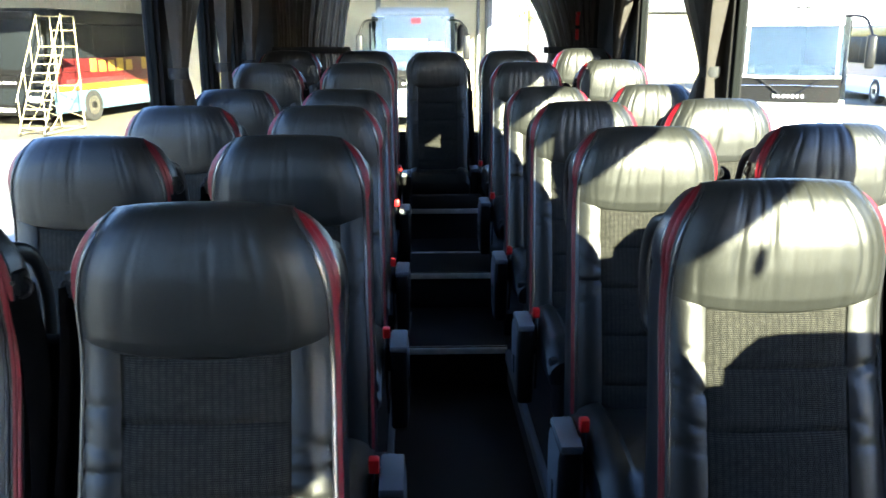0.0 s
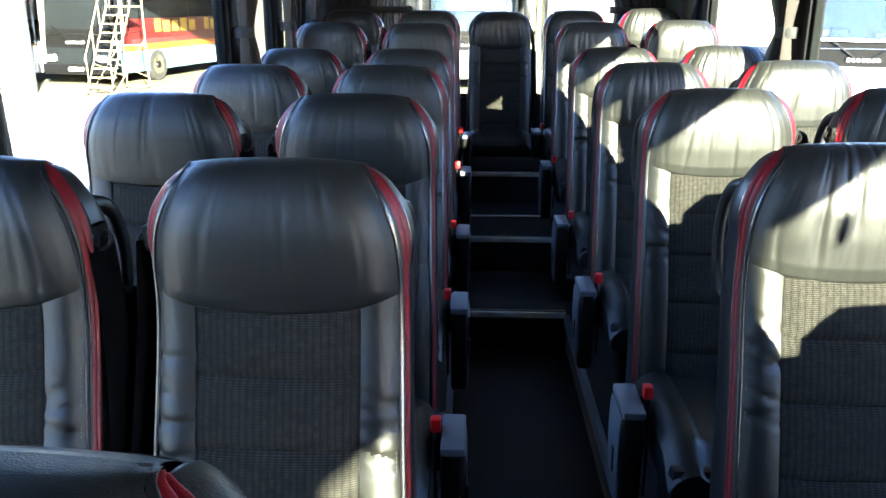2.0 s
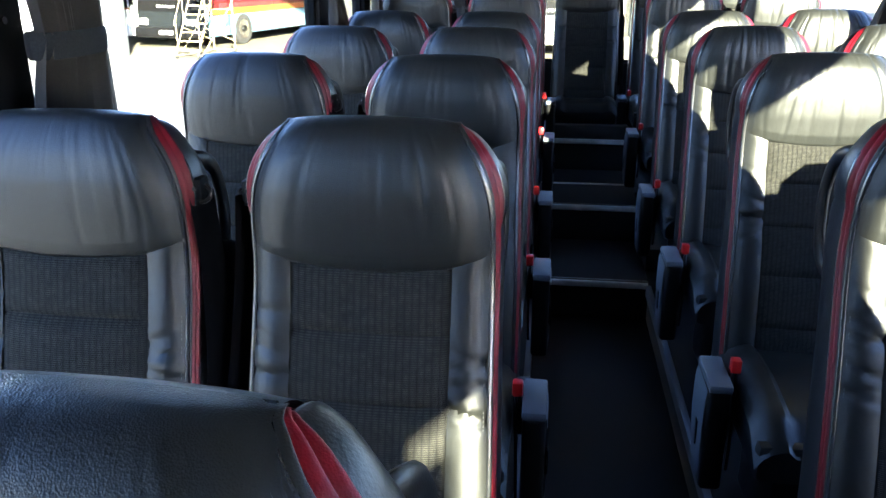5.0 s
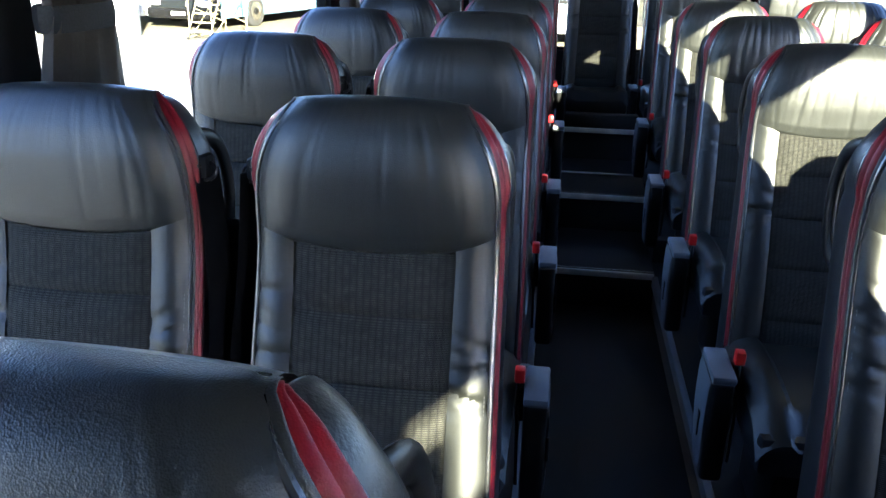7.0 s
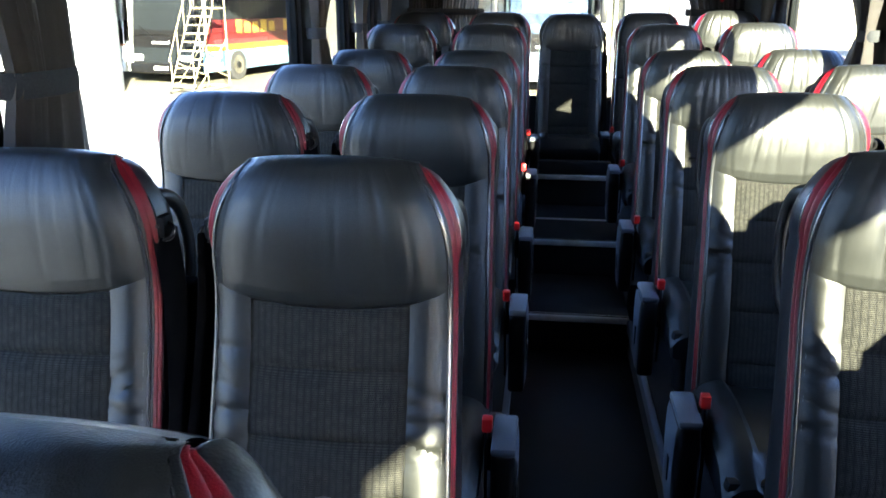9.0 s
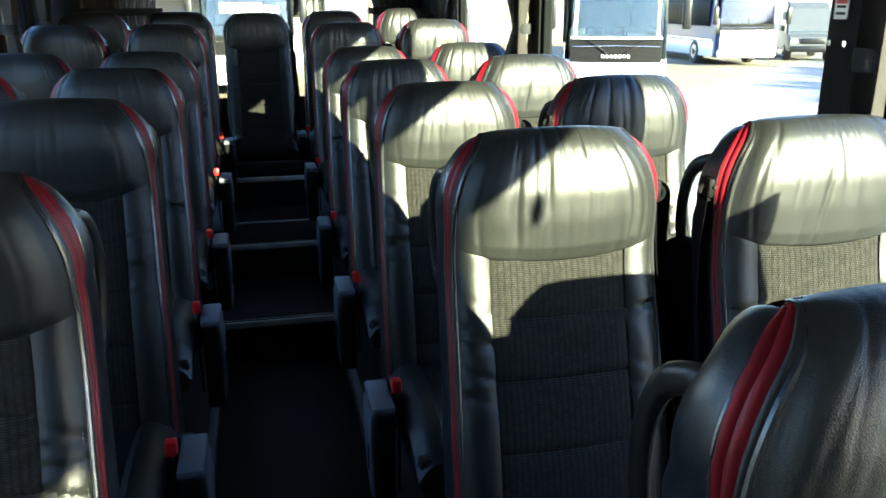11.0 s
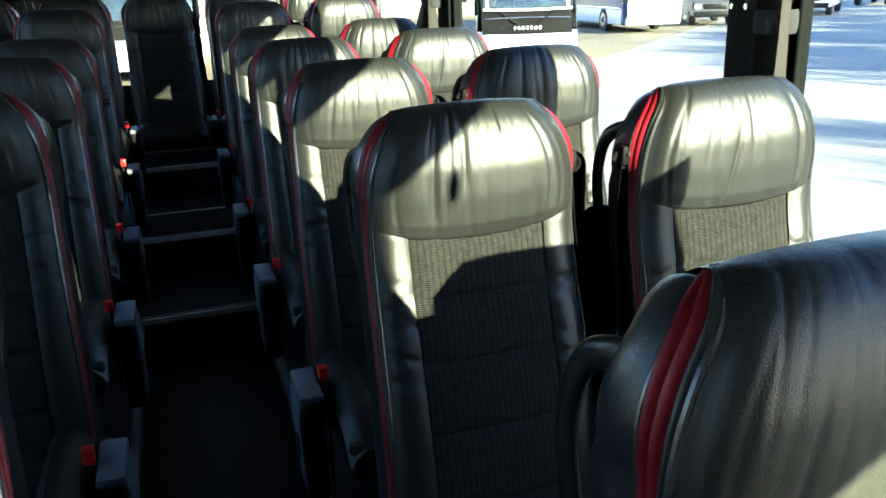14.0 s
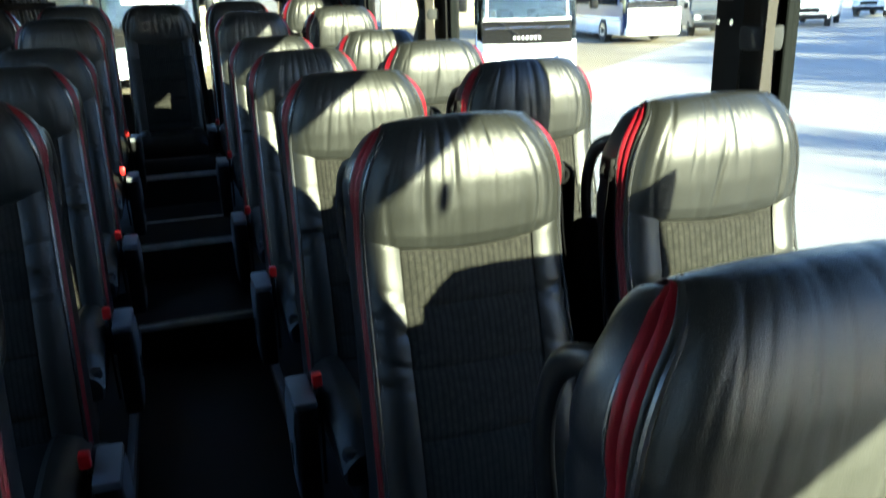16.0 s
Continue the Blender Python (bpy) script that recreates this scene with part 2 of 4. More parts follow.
def tube(pts, r, n=8, bm=None, flat=None, closed=False):
    """A round bar along points; flat=(a, b, up) makes it a band of half-widths a across and b thick."""
    bm = bm or bmesh.new()
    pts = [Vector(p) for p in pts]
    rings = []
    last = None
    for i, p in enumerate(pts):
        d = (pts[(i + 1) % len(pts)] - pts[i - 1]) if closed else (pts[min(i + 1, len(pts) - 1)] - pts[max(i - 1, 0)])
        d.normalize()
        ref = Vector(flat[2]) if flat else (last or (Vector((0, 0, 1)) if abs(d.z) < 0.9 else Vector((1, 0, 0))))
        side = d.cross(ref).normalized()
        up = side.cross(d).normalized()
        last = up
        ra, rb = (flat[0], flat[1]) if flat else (r, r)
        rings.append([bm.verts.new(p + side * ra * math.cos(2 * math.pi * k / n) + up * rb * math.sin(2 * math.pi * k / n)) for k in range(n)])
    count = len(rings) if closed else len(rings) - 1
    for i in range(count):
        a, b = rings[i], rings[(i + 1) % len(rings)]
        for k in range(n):
            bm.faces.new((a[k], a[(k + 1) % n], b[(k + 1) % n], b[k]))
    if not closed:
        bm.faces.new(rings[0][::-1])
        bm.faces.new(rings[-1])
    return bm


def disc(center, axis, r, thick, n=20, bm=None, bevel=0.0):
    tmp = bmesh.new()
    bmesh.ops.create_cone(tmp, cap_ends=True, segments=n, radius1=r, radius2=r, depth=thick)
    if bevel:
        bmesh.ops.bevel(tmp, geom=[e for e in tmp.edges if len(e.link_faces) == 2 and abs(e.calc_face_angle(0)) > 1], offset=bevel, segments=2, affect="EDGES")
    q = Vector((0, 0, 1)).rotation_difference(Vector(axis))
    bmesh.ops.transform(tmp, matrix=Matrix.Translation(center) @ q.to_matrix().to_4x4(), verts=tmp.verts[:])
    if bm is None:
        return tmp
    join(bm, tmp)
    return bm


def empty(name, at=(0, 0, 0), label="", category="", group="", kind=""):
    ob = new(name)
    ob.location = at
    return tagged(ob, label, category, group, kind)


def lerp_table(table, x):
    return float(np.interp(x, [t[0] for t in table], [t[1] for t in table]))

# ---- the coach's own shell ----
AISLE_L, AISLE_R, WALL, ROOF = -0.235, 0.245, 1.085, 2.05
WIN_LO, WIN_HI, REAR, FRONT = 0.62, 1.76, 5.45, -2.6

fl = empty("floor", label="black rubber flooring of the coach with a sunken aisle", category="floor", kind="structure")
part("aisle_floor", box((AISLE_L, FRONT, -0.02), (AISLE_R, 3.12, 0.04)), RUBBER, fl)
part("platform", box((-WALL, FRONT, -0.02), (AISLE_L - 0.002, REAR, 0.19), 0.006), RUBBER, fl)
part("platform", box((AISLE_R + 0.002, FRONT, -0.02), (WALL, REAR, 0.19), 0.006), RUBBER, fl)
part("platform_edge", box((AISLE_R - 0.012, -1.5, 0.150), (AISLE_R + 0.010, 3.12, 0.197), 0.004), GREY, fl, "grey plastic edge trim")
part("platform_edge", box((AISLE_L - 0.010, -1.5, 0.150), (AISLE_L + 0.012, 3.12, 0.197), 0.004), GREY, fl, "grey plastic edge trim")
for y0, y1, z in ((3.12, 3.68, 0.20), (3.68, 4.42, 0.37), (4.42, REAR, 0.54)):
    step = part("step", box((AISLE_L, y0, 0.0), (AISLE_R, y1 - 0.001, z), 0.004), RUBBER, fl)
    nose = part("nosing", box((AISLE_L + 0.004, y0 - 0.006, z - 0.022), (AISLE_R - 0.004, y0 + 0.030, z + 0.004), 0.003), ALLOY, step, "ribbed aluminium step nosing")
    part("groove", box((AISLE_L + 0.006, y0 + 0.006, z + 0.0042), (AISLE_R - 0.006, y0 + 0.018, z + 0.006)), RUBBER, nose)
part("floor_strip", box((AISLE_L + 0.004, 4.08, 0.371), (AISLE_R - 0.004, 4.10, 0.376), 0.002), ALLOY, fl, "thin aluminium floor strip")
for s in (-1, 1):
    for y0, y1, z in ((3.30, 4.05, 0.295), (4.05, REAR, 0.345)):
        x0, x1 = sorted((s * (abs(AISLE_L) + 0.012), s * (WALL - 0.003)))
        part("platform", box((x0, y0, 0.188), (x1, y1, z), 0.006), RUBBER, fl)

LEFT_PILLARS = ((1.00, 1.14), (3.017, 3.168), (3.773, 3.905), (4.358, REAR + 0.07))
RIGHT_PILLARS = ((1.205, 1.305), (3.098, 3.241), (4.48, REAR + 0.07))
for name, s, pillars, first in (("wall_left", -1, LEFT_PILLARS, -0.90), ("wall_right", 1, RIGHT_PILLARS, -0.72)):
    wall = empty(name, label="coach side wall, grey cloth below the long windows", category="wall", kind="structure")
    x0, x1 = sorted((s * WALL, s * (WALL + 0.07)))
    start = first if s > 0 else FRONT
    part("lower_panel", box((x0, start, -0.02), (x1, REAR + 0.07, WIN_LO), 0.004), WALLCLOTH, wall)
    part("upper_panel", box((x0, start, WIN_HI), (x1, REAR + 0.07, ROOF), 0.004), TRIM, wall)
    if s > 0:
        # thin made-up panels, unseen, shape the sun through one glazed and one open gap
        for (y0, z0), (y1, z1) in (((FRONT, -0.02), (-2.24, ROOF)), ((-1.985, -0.02), (-1.90, ROOF)), ((-2.239, -0.02), (-1.986, 1.70)), ((-2.239, 1.865), (-1.986, ROOF)),
                                   ((-2.239, 1.701), (-2.125, 1.815)), ((-1.899, -0.02), (-1.25, ROOF)), ((-1.249, -0.02), (-0.80, WIN_LO)), ((-1.249, 1.605), (-0.80, ROOF)), ((-0.799, -0.02), (first - 0.001, ROOF))):
            part("entrance_panel", box((x0, y0, z0), (x0 + 0.010, y1, z1)), TRIM, wall, "unseen dark panel added to shape the sunlight")
        part("entrance_pane", box((x0 + 0.011, -2.245, 1.695), (x0 + 0.015, -1.980, 1.870)), GLASS, wall, "small unseen pane added to dim the sun")
    # left front stretch: no pillar, an unseen filler added to cut window light
    for y0, y1 in (() if s > 0 else ((FRONT, first),)) + pillars:
        part("pillar", box((x0 + 0.004, y0, WIN_LO - 0.001), (x1 - 0.004, y1, WIN_HI + 0.001), 0.006), PILLAR, wall, "black window pillar")
    c0, c1 = sorted((s * (WALL - 0.055), s * (WALL - 0.001)))
    y0 = 1.208 if s > 0 else 1.005
    cover = part("pillar_cover", box((c0, y0, WIN_LO + 0.006), (c1, y0 + (0.094 if s > 0 else 0.128), WIN_HI + 0.04), 0.012, 3), PILLAR, wall, "black moulded pillar cover")
    for dy in (0.035, 0.075):
        part("screw", disc((s * (WALL - 0.056), y0 + dy, 1.385), (s, 0, 0), 0.006, 0.004, 12), STEEL, cover)
    a, b = sorted((s * (WALL - 0.035), s * (WALL + 0.005)))
    part("sill", box((a, max(start, FRONT + 0.1), WIN_LO - 0.03), (b, REAR - 0.03, WIN_LO + 0.005), 0.008), TRIM, wall, "dark window sill ledge")
    edges = [first] + [e for p in pillars for e in p]
    for k, (y0, y1) in enumerate(zip(edges[0::2], edges[1::2]), 1):
        win = empty("window_%d" % (k + (0 if s < 0 else 10)), label="coach side window with black rubber seal", category="window", kind="structure")
        xg = s * (WALL + 0.035)
        pane = part("pane", box((xg - 0.003, y0 + 0.012, WIN_LO + 0.012), (xg + 0.003, y1 - 0.012, WIN_HI - 0.012)), GLASS, win)
        fr = bmesh.new()
        for lo, hi in (((y0, WIN_LO), (y1, WIN_LO + 0.02)), ((y0, WIN_HI - 0.02), (y1, WIN_HI)), ((y0, WIN_LO + 0.02), (y0 + 0.02, WIN_HI - 0.02)), ((y1 - 0.02, WIN_LO + 0.02), (y1, WIN_HI - 0.02))):
            box((xg - 0.015, lo[0], lo[1]), (xg + 0.015, hi[0], hi[1]), 0.003, 1, fr)
        part("seal", fr, SEAL, win)
# unseen panel added inside the right window to keep sun off seats behind
part("corner_trim", box((WALL - 0.012, 0.20, WIN_LO + 0.006), (WALL - 0.002, 0.386, 1.385), 0.004), TRIM, bpy.data.objects["wall_right"], "unseen dark panel added to block sun")
part("ceiling", box((-WALL - 0.07, FRONT - 0.07, ROOF), (WALL + 0.07, REAR + 0.07, ROOF + 0.06)), CEIL)
tagged(bpy.data.objects["ceiling"], "pale cloth-lined coach ceiling", "ceiling", kind="structure")

RW_X0, RW_X1, RW_LO = -0.79, 0.80, 0.85
rear = empty("wall_rear", label="dark trimmed rear wall of the coach", category="wall", kind="structure")
part("lower_panel", box((-WALL, REAR, -0.02), (WALL, REAR + 0.07, RW_LO)), TRIM, rear)
part("upper_panel", box((-WALL, REAR, WIN_HI + 0.10), (WALL, REAR + 0.07, ROOF)), TRIM, rear)
part("corner_panel", box((-WALL, REAR, RW_LO), (RW_X0, REAR + 0.07, WIN_HI + 0.10)), TRIM, rear)
part("corner_panel", box((RW_X1, REAR, RW_LO), (WALL, REAR + 0.07, WIN_HI + 0.10)), TRIM, rear)
win = empty("window_20", label="rear window of the coach with black seal", category="window", kind="structure")
pane = part("pane", box((RW_X0 + 0.012, REAR + 0.03, RW_LO + 0.012), (RW_X1 - 0.012, REAR + 0.036, WIN_HI + 0.088)), GLASS, win)
fr = bmesh.new()
for lo, hi in (((RW_X0, RW_LO), (RW_X1, RW_LO + 0.02)), ((RW_X0, WIN_HI + 0.08), (RW_X1, WIN_HI + 0.10)), ((RW_X0, RW_LO + 0.02), (RW_X0 + 0.02, WIN_HI + 0.08)), ((RW_X1 - 0.02, RW_LO + 0.02), (RW_X1, WIN_HI + 0.08))):
    box((lo[0], REAR + 0.018, lo[1]), (hi[0], REAR + 0.048, hi[1]), 0.003, 1, fr)
part("seal", fr, SEAL, win)
front = empty("wall_front", label="dark panel closing the front of the coach", category="wall", kind="structure")
part("bulkhead", box((-WALL, FRONT - 0.07, -0.02), (WALL, FRONT, ROOF)), TRIM, front)


# ---- curtains ----
def curtain(wall_x, y0, spread, side, toward, top=WIN_HI + 0.02, low=0.72, tie_z=1.36, folds=5, seed=0, axis="y", flare=0.62, power=1.3, waist=0.075, band=0.60):
    """A bundle of pleats gathered by a tie: wide at the rail, narrow at the tie, fuller below. It runs from y0 towards `toward`."""
    rng = random.Random(seed)
    phase = rng.uniform(0, 6)
    root = empty("curtain", label="dark charcoal pleated curtain tied back at the window pillar", category="curtain", group="curtains")

    def wide(z):
        if z > tie_z:
            t = (z - tie_z) / (top - tie_z)
            return waist + (spread - waist) * t ** power
        t = (tie_z - z) / (tie_z - low)
        return waist + (spread * flare - waist) * min(1.0, 1.9 * t) ** 0.8

    def place(a, d, z):
        return Vector((wall_x - side * d, y0 + toward * a, z)) if axis == "y" else Vector((wall_x + toward * a, y0 - side * d, z))

    def fn(u, v):
        z = low + (top - low) * v
        w = wide(z)
        pinch = 0.45 + 0.55 * min(1, abs(z - tie_z) / 0.25)
        d = 0.046 + (0.030 if folds < 9 else 0.016) * pinch * math.sin(2 * math.pi * folds * u + phase + 0.6 * math.sin(3 * z)) + 0.006 * math.sin(2 * math.pi * folds * 2.3 * u + 2 * phase)
        return place(w * u + 0.004 * math.sin(9 * z + 8 * u), d, z)

    part("cloth", surface(fn, folds * 10, 30), CURTAIN, root)
    loop = [place(wide(tie_z) * (0.5 + band * math.cos(t)), 0.035 + 0.036 * math.sin(t), tie_z) for t in np.linspace(0, 2 * math.pi, 20, endpoint=False)]
    part("tie", tube(loop, 0.01, 8, flat=(0.003, 0.021, (0, 0, 1)), closed=True), TIE, root, "grey leatherette tie-back band")
    return root


curtain(-WALL + 0.058, 1.265, 0.26, -1, -1, seed=1, flare=1.0, waist=0.165, folds=13, tie_z=1.345)
curtain(-WALL, 3.036, 0.44, -1, 1, seed=2)
curtain(-WALL, 3.79, 0.24, -1, 1, seed=3)
curtain(-WALL, 4.396, 0.30, -1, 1, seed=4)
curtain(WALL, 1.222, 0.110, 1, -1, seed=5, flare=0.8, folds=9, waist=0.075, band=0.47)
curtain(WALL, 3.222, 0.19, 1, -1, seed=6)
curtain(WALL, 3.155, 0.45, 1, 1, seed=7)
curtain(WALL, 4.75, 0.32, 1, -1, seed=8)
curtain(-1.05, REAR, 0.52, 1, 1, top=WIN_HI + 0.1, low=0.9, tie_z=1.42, seed=10, axis="x", folds=9, waist=0.43, flare=0.9)
curtain(1.05, REAR, 0.52, 1, -1, top=WIN_HI + 0.1, low=0.9, tie_z=1.42, seed=11, axis="x", folds=8, waist=0.30)


# ---- seats ----
PROFILE = ((0.50, -0.155), (0.60, -0.135), (0.70, -0.118), (0.80, -0.092), (0.90, -0.062), (0.97, -0.040), (1.03, -0.022), (1.065, -0.016))
HALF = ((0.50, 0.180), (0.75, 0.179), (0.90, 0.175), (1.065, 0.172), (1.12, 0.171), (1.155, 0.167), (1.185, 0.160), (1.210, 0.151), (1.230, 0.141), (1.246, 0.131), (1.256, 0.124), (1.268, 0.118))
CREST = ((0.0, -0.020, 1.055), (0.12, -0.023, 1.083), (0.30, -0.029, 1.127), (0.48, -0.031, 1.175), (0.62, -0.025, 1.215),
         (0.74, -0.012, 1.244), (0.84, 0.005, 1.261), (0.92, 0.024, 1.266), (1.0, 0.046, 1.262))
_cv = [c[0] for c in CREST]
_fine = np.linspace(0, 1, 201)


def _soften(values):
    return np.convolve(np.pad(np.interp(_fine, _cv, values), 8, mode="edge"), np.ones(17) / 17, mode="valid")


CREST_Y, CREST_Z = _soften([c[1] for c in CREST]), _soften([c[2] for c in CREST])
_pz = np.linspace(0.5, 1.065, 120)
_py = np.convolve(np.pad(np.interp(_pz, [p[0] for p in PROFILE], [p[1] for p in PROFILE]), 12, mode="edge"), np.ones(25) / 25, mode="valid")


def back_y(z):
    return float(np.interp(z, _pz, _py))


def crest(v):
    return float(np.interp(v, _fine, CREST_Y)), float(np.interp(v, _fine, CREST_Z))


def head_y(s, v):
    """The headrest's front: full in the middle, flatter along its side seams."""
    y = crest(v)[0]
    line = -0.016 + (crest(0.72)[0] + 0.016) * v / 0.72 if v < 0.72 else y
    side = max(0.0, (abs(s) * 0.164 - 0.117) / 0.047)
    return line + (y - line) * (1 - 0.6 * s ** 8) + edge_lip(s) * (side + (1 - side) * min(1.0, v / 0.3)) * (1 - max(0, (v - 0.85) / 0.15))


def edge_lip(s):
    """How far a seat's front falls back towards its side edges."""
    return 0.018 * abs(s) ** 6


def side_line(k):
    """The seam along the front's edge from the cushion (0) over the crest (1): half-width, y, z."""
    if k < 0.62:
        z = 0.50 + (1.083 - 0.50) * k / 0.62
        return lerp_table(HALF, z), back_y(z) + edge_lip(1), z
    v = (k - 0.62) / 0.38
    y, z = crest(v)
    half = lerp_table(HALF, z) if v < 0.84 else 0.119
    return half, head_y(1, v), z + wing(1) * (1 - v) ** 3 - crown(1, v)


def wing(s):
    """How far the headrest's lower seam rises towards the edges."""
    return 0.027 * abs(s) ** 2.4


def crown(s, v):
    """How far the headrest's top edge falls away towards its corners."""
    return 0.004 * s * s * max(0.0, min(1.0, (v - 0.45) / 0.3))


def shell_line(k):
    """The outer seam of the red edge, where the side of the seat begins. The edge is broadest at the headrest's shoulders."""
    half, y, z = side_line(k)
    shoulder = max(0.0, 1 - ((k - 0.85) / 0.15) ** 2)
    fade = max(0.0, min(1.0, (1 - k) / 0.09))
    return half + (0.008 + 0.013 * shoulder) * fade, y + 0.004 + 0.018 * fade, z - max(0, k - 0.72) * 0.035


def shell_depth(k):
    return 0.050 + 0.026 * max(0.0, min(1.0, (0.86 - k) / 0.22)) + 0.06 * max(0.0, 0.5 - k)


def make_seat(inner, aisle, seed, crease=1.0, edge=RED, cushion_long=0.42, block_top=1.05):
    """A reclined coach seat facing -y. inner: the side (-1 or 1) at which the other seat of the pair stands; the grab handle is on the aisle side.
    Its origin lies on the platform below the top seam."""
    rng = random.Random(seed)
    seat = empty("coach_chair")
    folds = [(rng.uniform(-0.88, 0.88), rng.uniform(0.028, 0.065), rng.uniform(0.0008, 0.0042), rng.uniform(-0.22, 0.22), rng.choice((0.12, 0.3, 0.6, 0.75, 0.8))) for _ in range(11)]
    folds += [(rng.uniform(-0.85, 0.85), rng.uniform(0.012, 0.026), rng.uniform(0.0008, 0.0026), rng.uniform(-0.12, 0.12), rng.choice((0.55, 0.7, 0.8))) for _ in range(9)]

    def headrest(a, v):
        s = 2 * a - 1
        v = v ** 1.3
        y, z = crest(v)
        half = lerp_table(HALF, z) if v < 0.84 else 0.119
        dip = wing(s) * (1 - v) ** 3
        yy = head_y(s, v)
        puff = 0.006 * (1 - s ** 6) * min(1, v * 9)
        ease = math.sin(math.pi * min(1, max(0, v * 1.12)))
        dent = 0.0
        for c, w, d, slant, mid in folds:
            q = (s - c - slant * (v - 0.5)) / w
            dent += crease * d * math.exp(-q * q) * (0.18 + 0.82 * math.exp(-((v - mid) / 0.24) ** 2))
        for c, d in ((-0.76, 0.0024), (0.68, 0.0036), (0.80, 0.0022)):
            bow = c * (1 + 0.10 * math.sin(math.pi * v)) - c * 0.16 * v * v
            dent += crease * d * math.exp(-((s - bow) / 0.026) ** 2) * (1 - 0.5 * v)
        for c in (-0.95, 0.95):
            dent += 0.0018 * math.exp(-((s - c) / 0.020) ** 2)
        lift = puff - dent * (0.55 + 0.45 * ease)
        up = max(0.0, (v - 0.5) * 2)
        tuck = max(0.0, 1 - v / 0.018)
        return (s * half, yy + 0.020 * tuck ** 1.6 - lift * (1 - 0.7 * up), z - 0.010 * tuck + dip + lift * up * 0.7 - crown(s, v))

    part("headrest", surface(headrest, 110, 44), LEATHER, seat, "creased black leather headrest")

    def seam_z(x):
        return 1.056 + wing(x / 0.164)

    bands = [0.50, 0.63, 0.755, 0.870, 0.968, None]
    for b0, b1 in zip(bands, bands[1:]):
        def panel(a, v, b0=b0, b1=b1):
            x = (2 * a - 1) * 0.121
            top = seam_z(x) if b1 is None else b1
            z = b0 + (top - b0) * v
            puff = 0.010 * (1 - (0.7 if b1 is None and v > 0.5 else 1.0) * (2 * v - 1) ** 6) * (1 - (2 * a - 1) ** 8)
            return (x, back_y(min(z, 1.064)) + 0.004 - puff + 0.006 * (2 * a - 1) ** 2, z)
        part("back_panel", surface(panel, 20, 14), FABRIC, seat, "ribbed grey fabric panel")

    for side in (-1, 1):
        wr = [(rng.uniform(0.84, 1.0), rng.uniform(-0.5, 0.5), rng.uniform(0.0016, 0.0045)) for _ in range(8)]

        def bolster(a, v, side=side, wr=wr):
            z0 = 0.50
            half = lerp_table(HALF, z0 + (1.07 - z0) * v)
            z = z0 + (seam_z(0.117 + (half - 0.117) * a) - z0) * v
            x = 0.117 + (half - 0.117) * a
            puff = 0.0045 * math.sin(math.pi * a) ** 0.8 * min(1, 0.6 + (1 - v) * 30)
            dent = sum(d * math.exp(-((z - c - k * 0.06 * (a - 0.5)) / 0.006) ** 2) for c, k, d in wr)
            s = x / half
            return (side * x, back_y(min(z, 1.064)) + 0.004 * (1 - a) + edge_lip(s) * a - puff + dent, z)
        part("bolster", surface(bolster, 12, 90), LEATHER, seat, "black leather side bolster")

        for a0, a1, name, skin, tag in ((0.0, 0.26, "edge_strip", LEATHER, ""), (0.28, 1.0, "red_edge", edge, "red leather edging strip" if edge is RED else "")):
            def gusset(a, v, side=side, a0=a0, a1=a1):
                q = a0 + (a1 - a0) * a
                h0, y0, z0 = side_line(v)
                h1, y1, z1 = shell_line(v)
                bulge = 0.0036 * abs(math.sin((2 if a1 == 1 else 1) * math.pi * a)) ** 0.6 if 0 < a < 1 else 0
                return (side * (h0 + (h1 - h0) * q + bulge), y0 + (y1 - y0) * q, z0 + (z1 - z0) * q + bulge * 0.3)
            part(name, surface(gusset, 10 if a1 == 1 else 5, 60), skin, seat, tag)
        for line, name in ((side_line, "piping"), (shell_line, "piping")):
            pts = [(side * line(k)[0], line(k)[1] - 0.001, line(k)[2] - 0.005 * max(0.0, min(1.0, (k - 0.80) / 0.12))) for k in np.linspace(0, 0.985, 50)]
            part(name, tube(pts, 0.0040 if line is side_line else 0.0028, 8), PIPING, seat, "black corded piping")
        stitch = bmesh.new()
        for i in range(120):
            k = 0.10 + 0.80 * i / 120
            h, y, z = side_line(k)
            h2, y2, z2 = side_line(k + 0.004)
            off = 0.008
            tube([(side * (h - off), y - 0.0055, z), (side * (h2 - off), y2 - 0.0055, z2)], 0.0006, 4, stitch)
        tagged(part("stitching", stitch, THREAD, seat, "row of pale stitches"), kind="stuff")

        def flank(a, v, side=side):
            h1, y1, z1 = shell_line(v)
            deep = shell_depth(v)
            swell = 0.008 * math.sin(math.pi * 0.7 * a) * (1 - 0.3 * v)
            drop = 0.030 * a ** 2 * max(0.0, (v - 0.8) / 0.2)
            return (side * (h1 + swell) * (1 - 0.06 * a ** 4), y1 + deep * a, z1 - drop)
        part("side_cover", surface(flank, 10, 60), SHELL, seat, "black vinyl side cover")

    def rear(a, v):
        s = 2 * a - 1
        h1, y1, z1 = shell_line(v)
        swell = 0.008 * math.sin(math.pi * 0.7) * (1 - 0.3 * v)
        return (s * (h1 + swell) * 0.94, y1 + shell_depth(v) + 0.014 * (1 - s ** 4), z1 - 0.030 * max(0.0, (v - 0.8) / 0.2))
    part("back_shell", surface(rear, 12, 40), SHELL, seat, "black moulded back shell")

    def lid(a, v):
        s = 2 * a - 1
        h1, y1, z1 = shell_line(1.0)
        y, z = crest(1.0)
        y2 = y1 + shell_depth(1.0) + 0.014 * (1 - s ** 4)
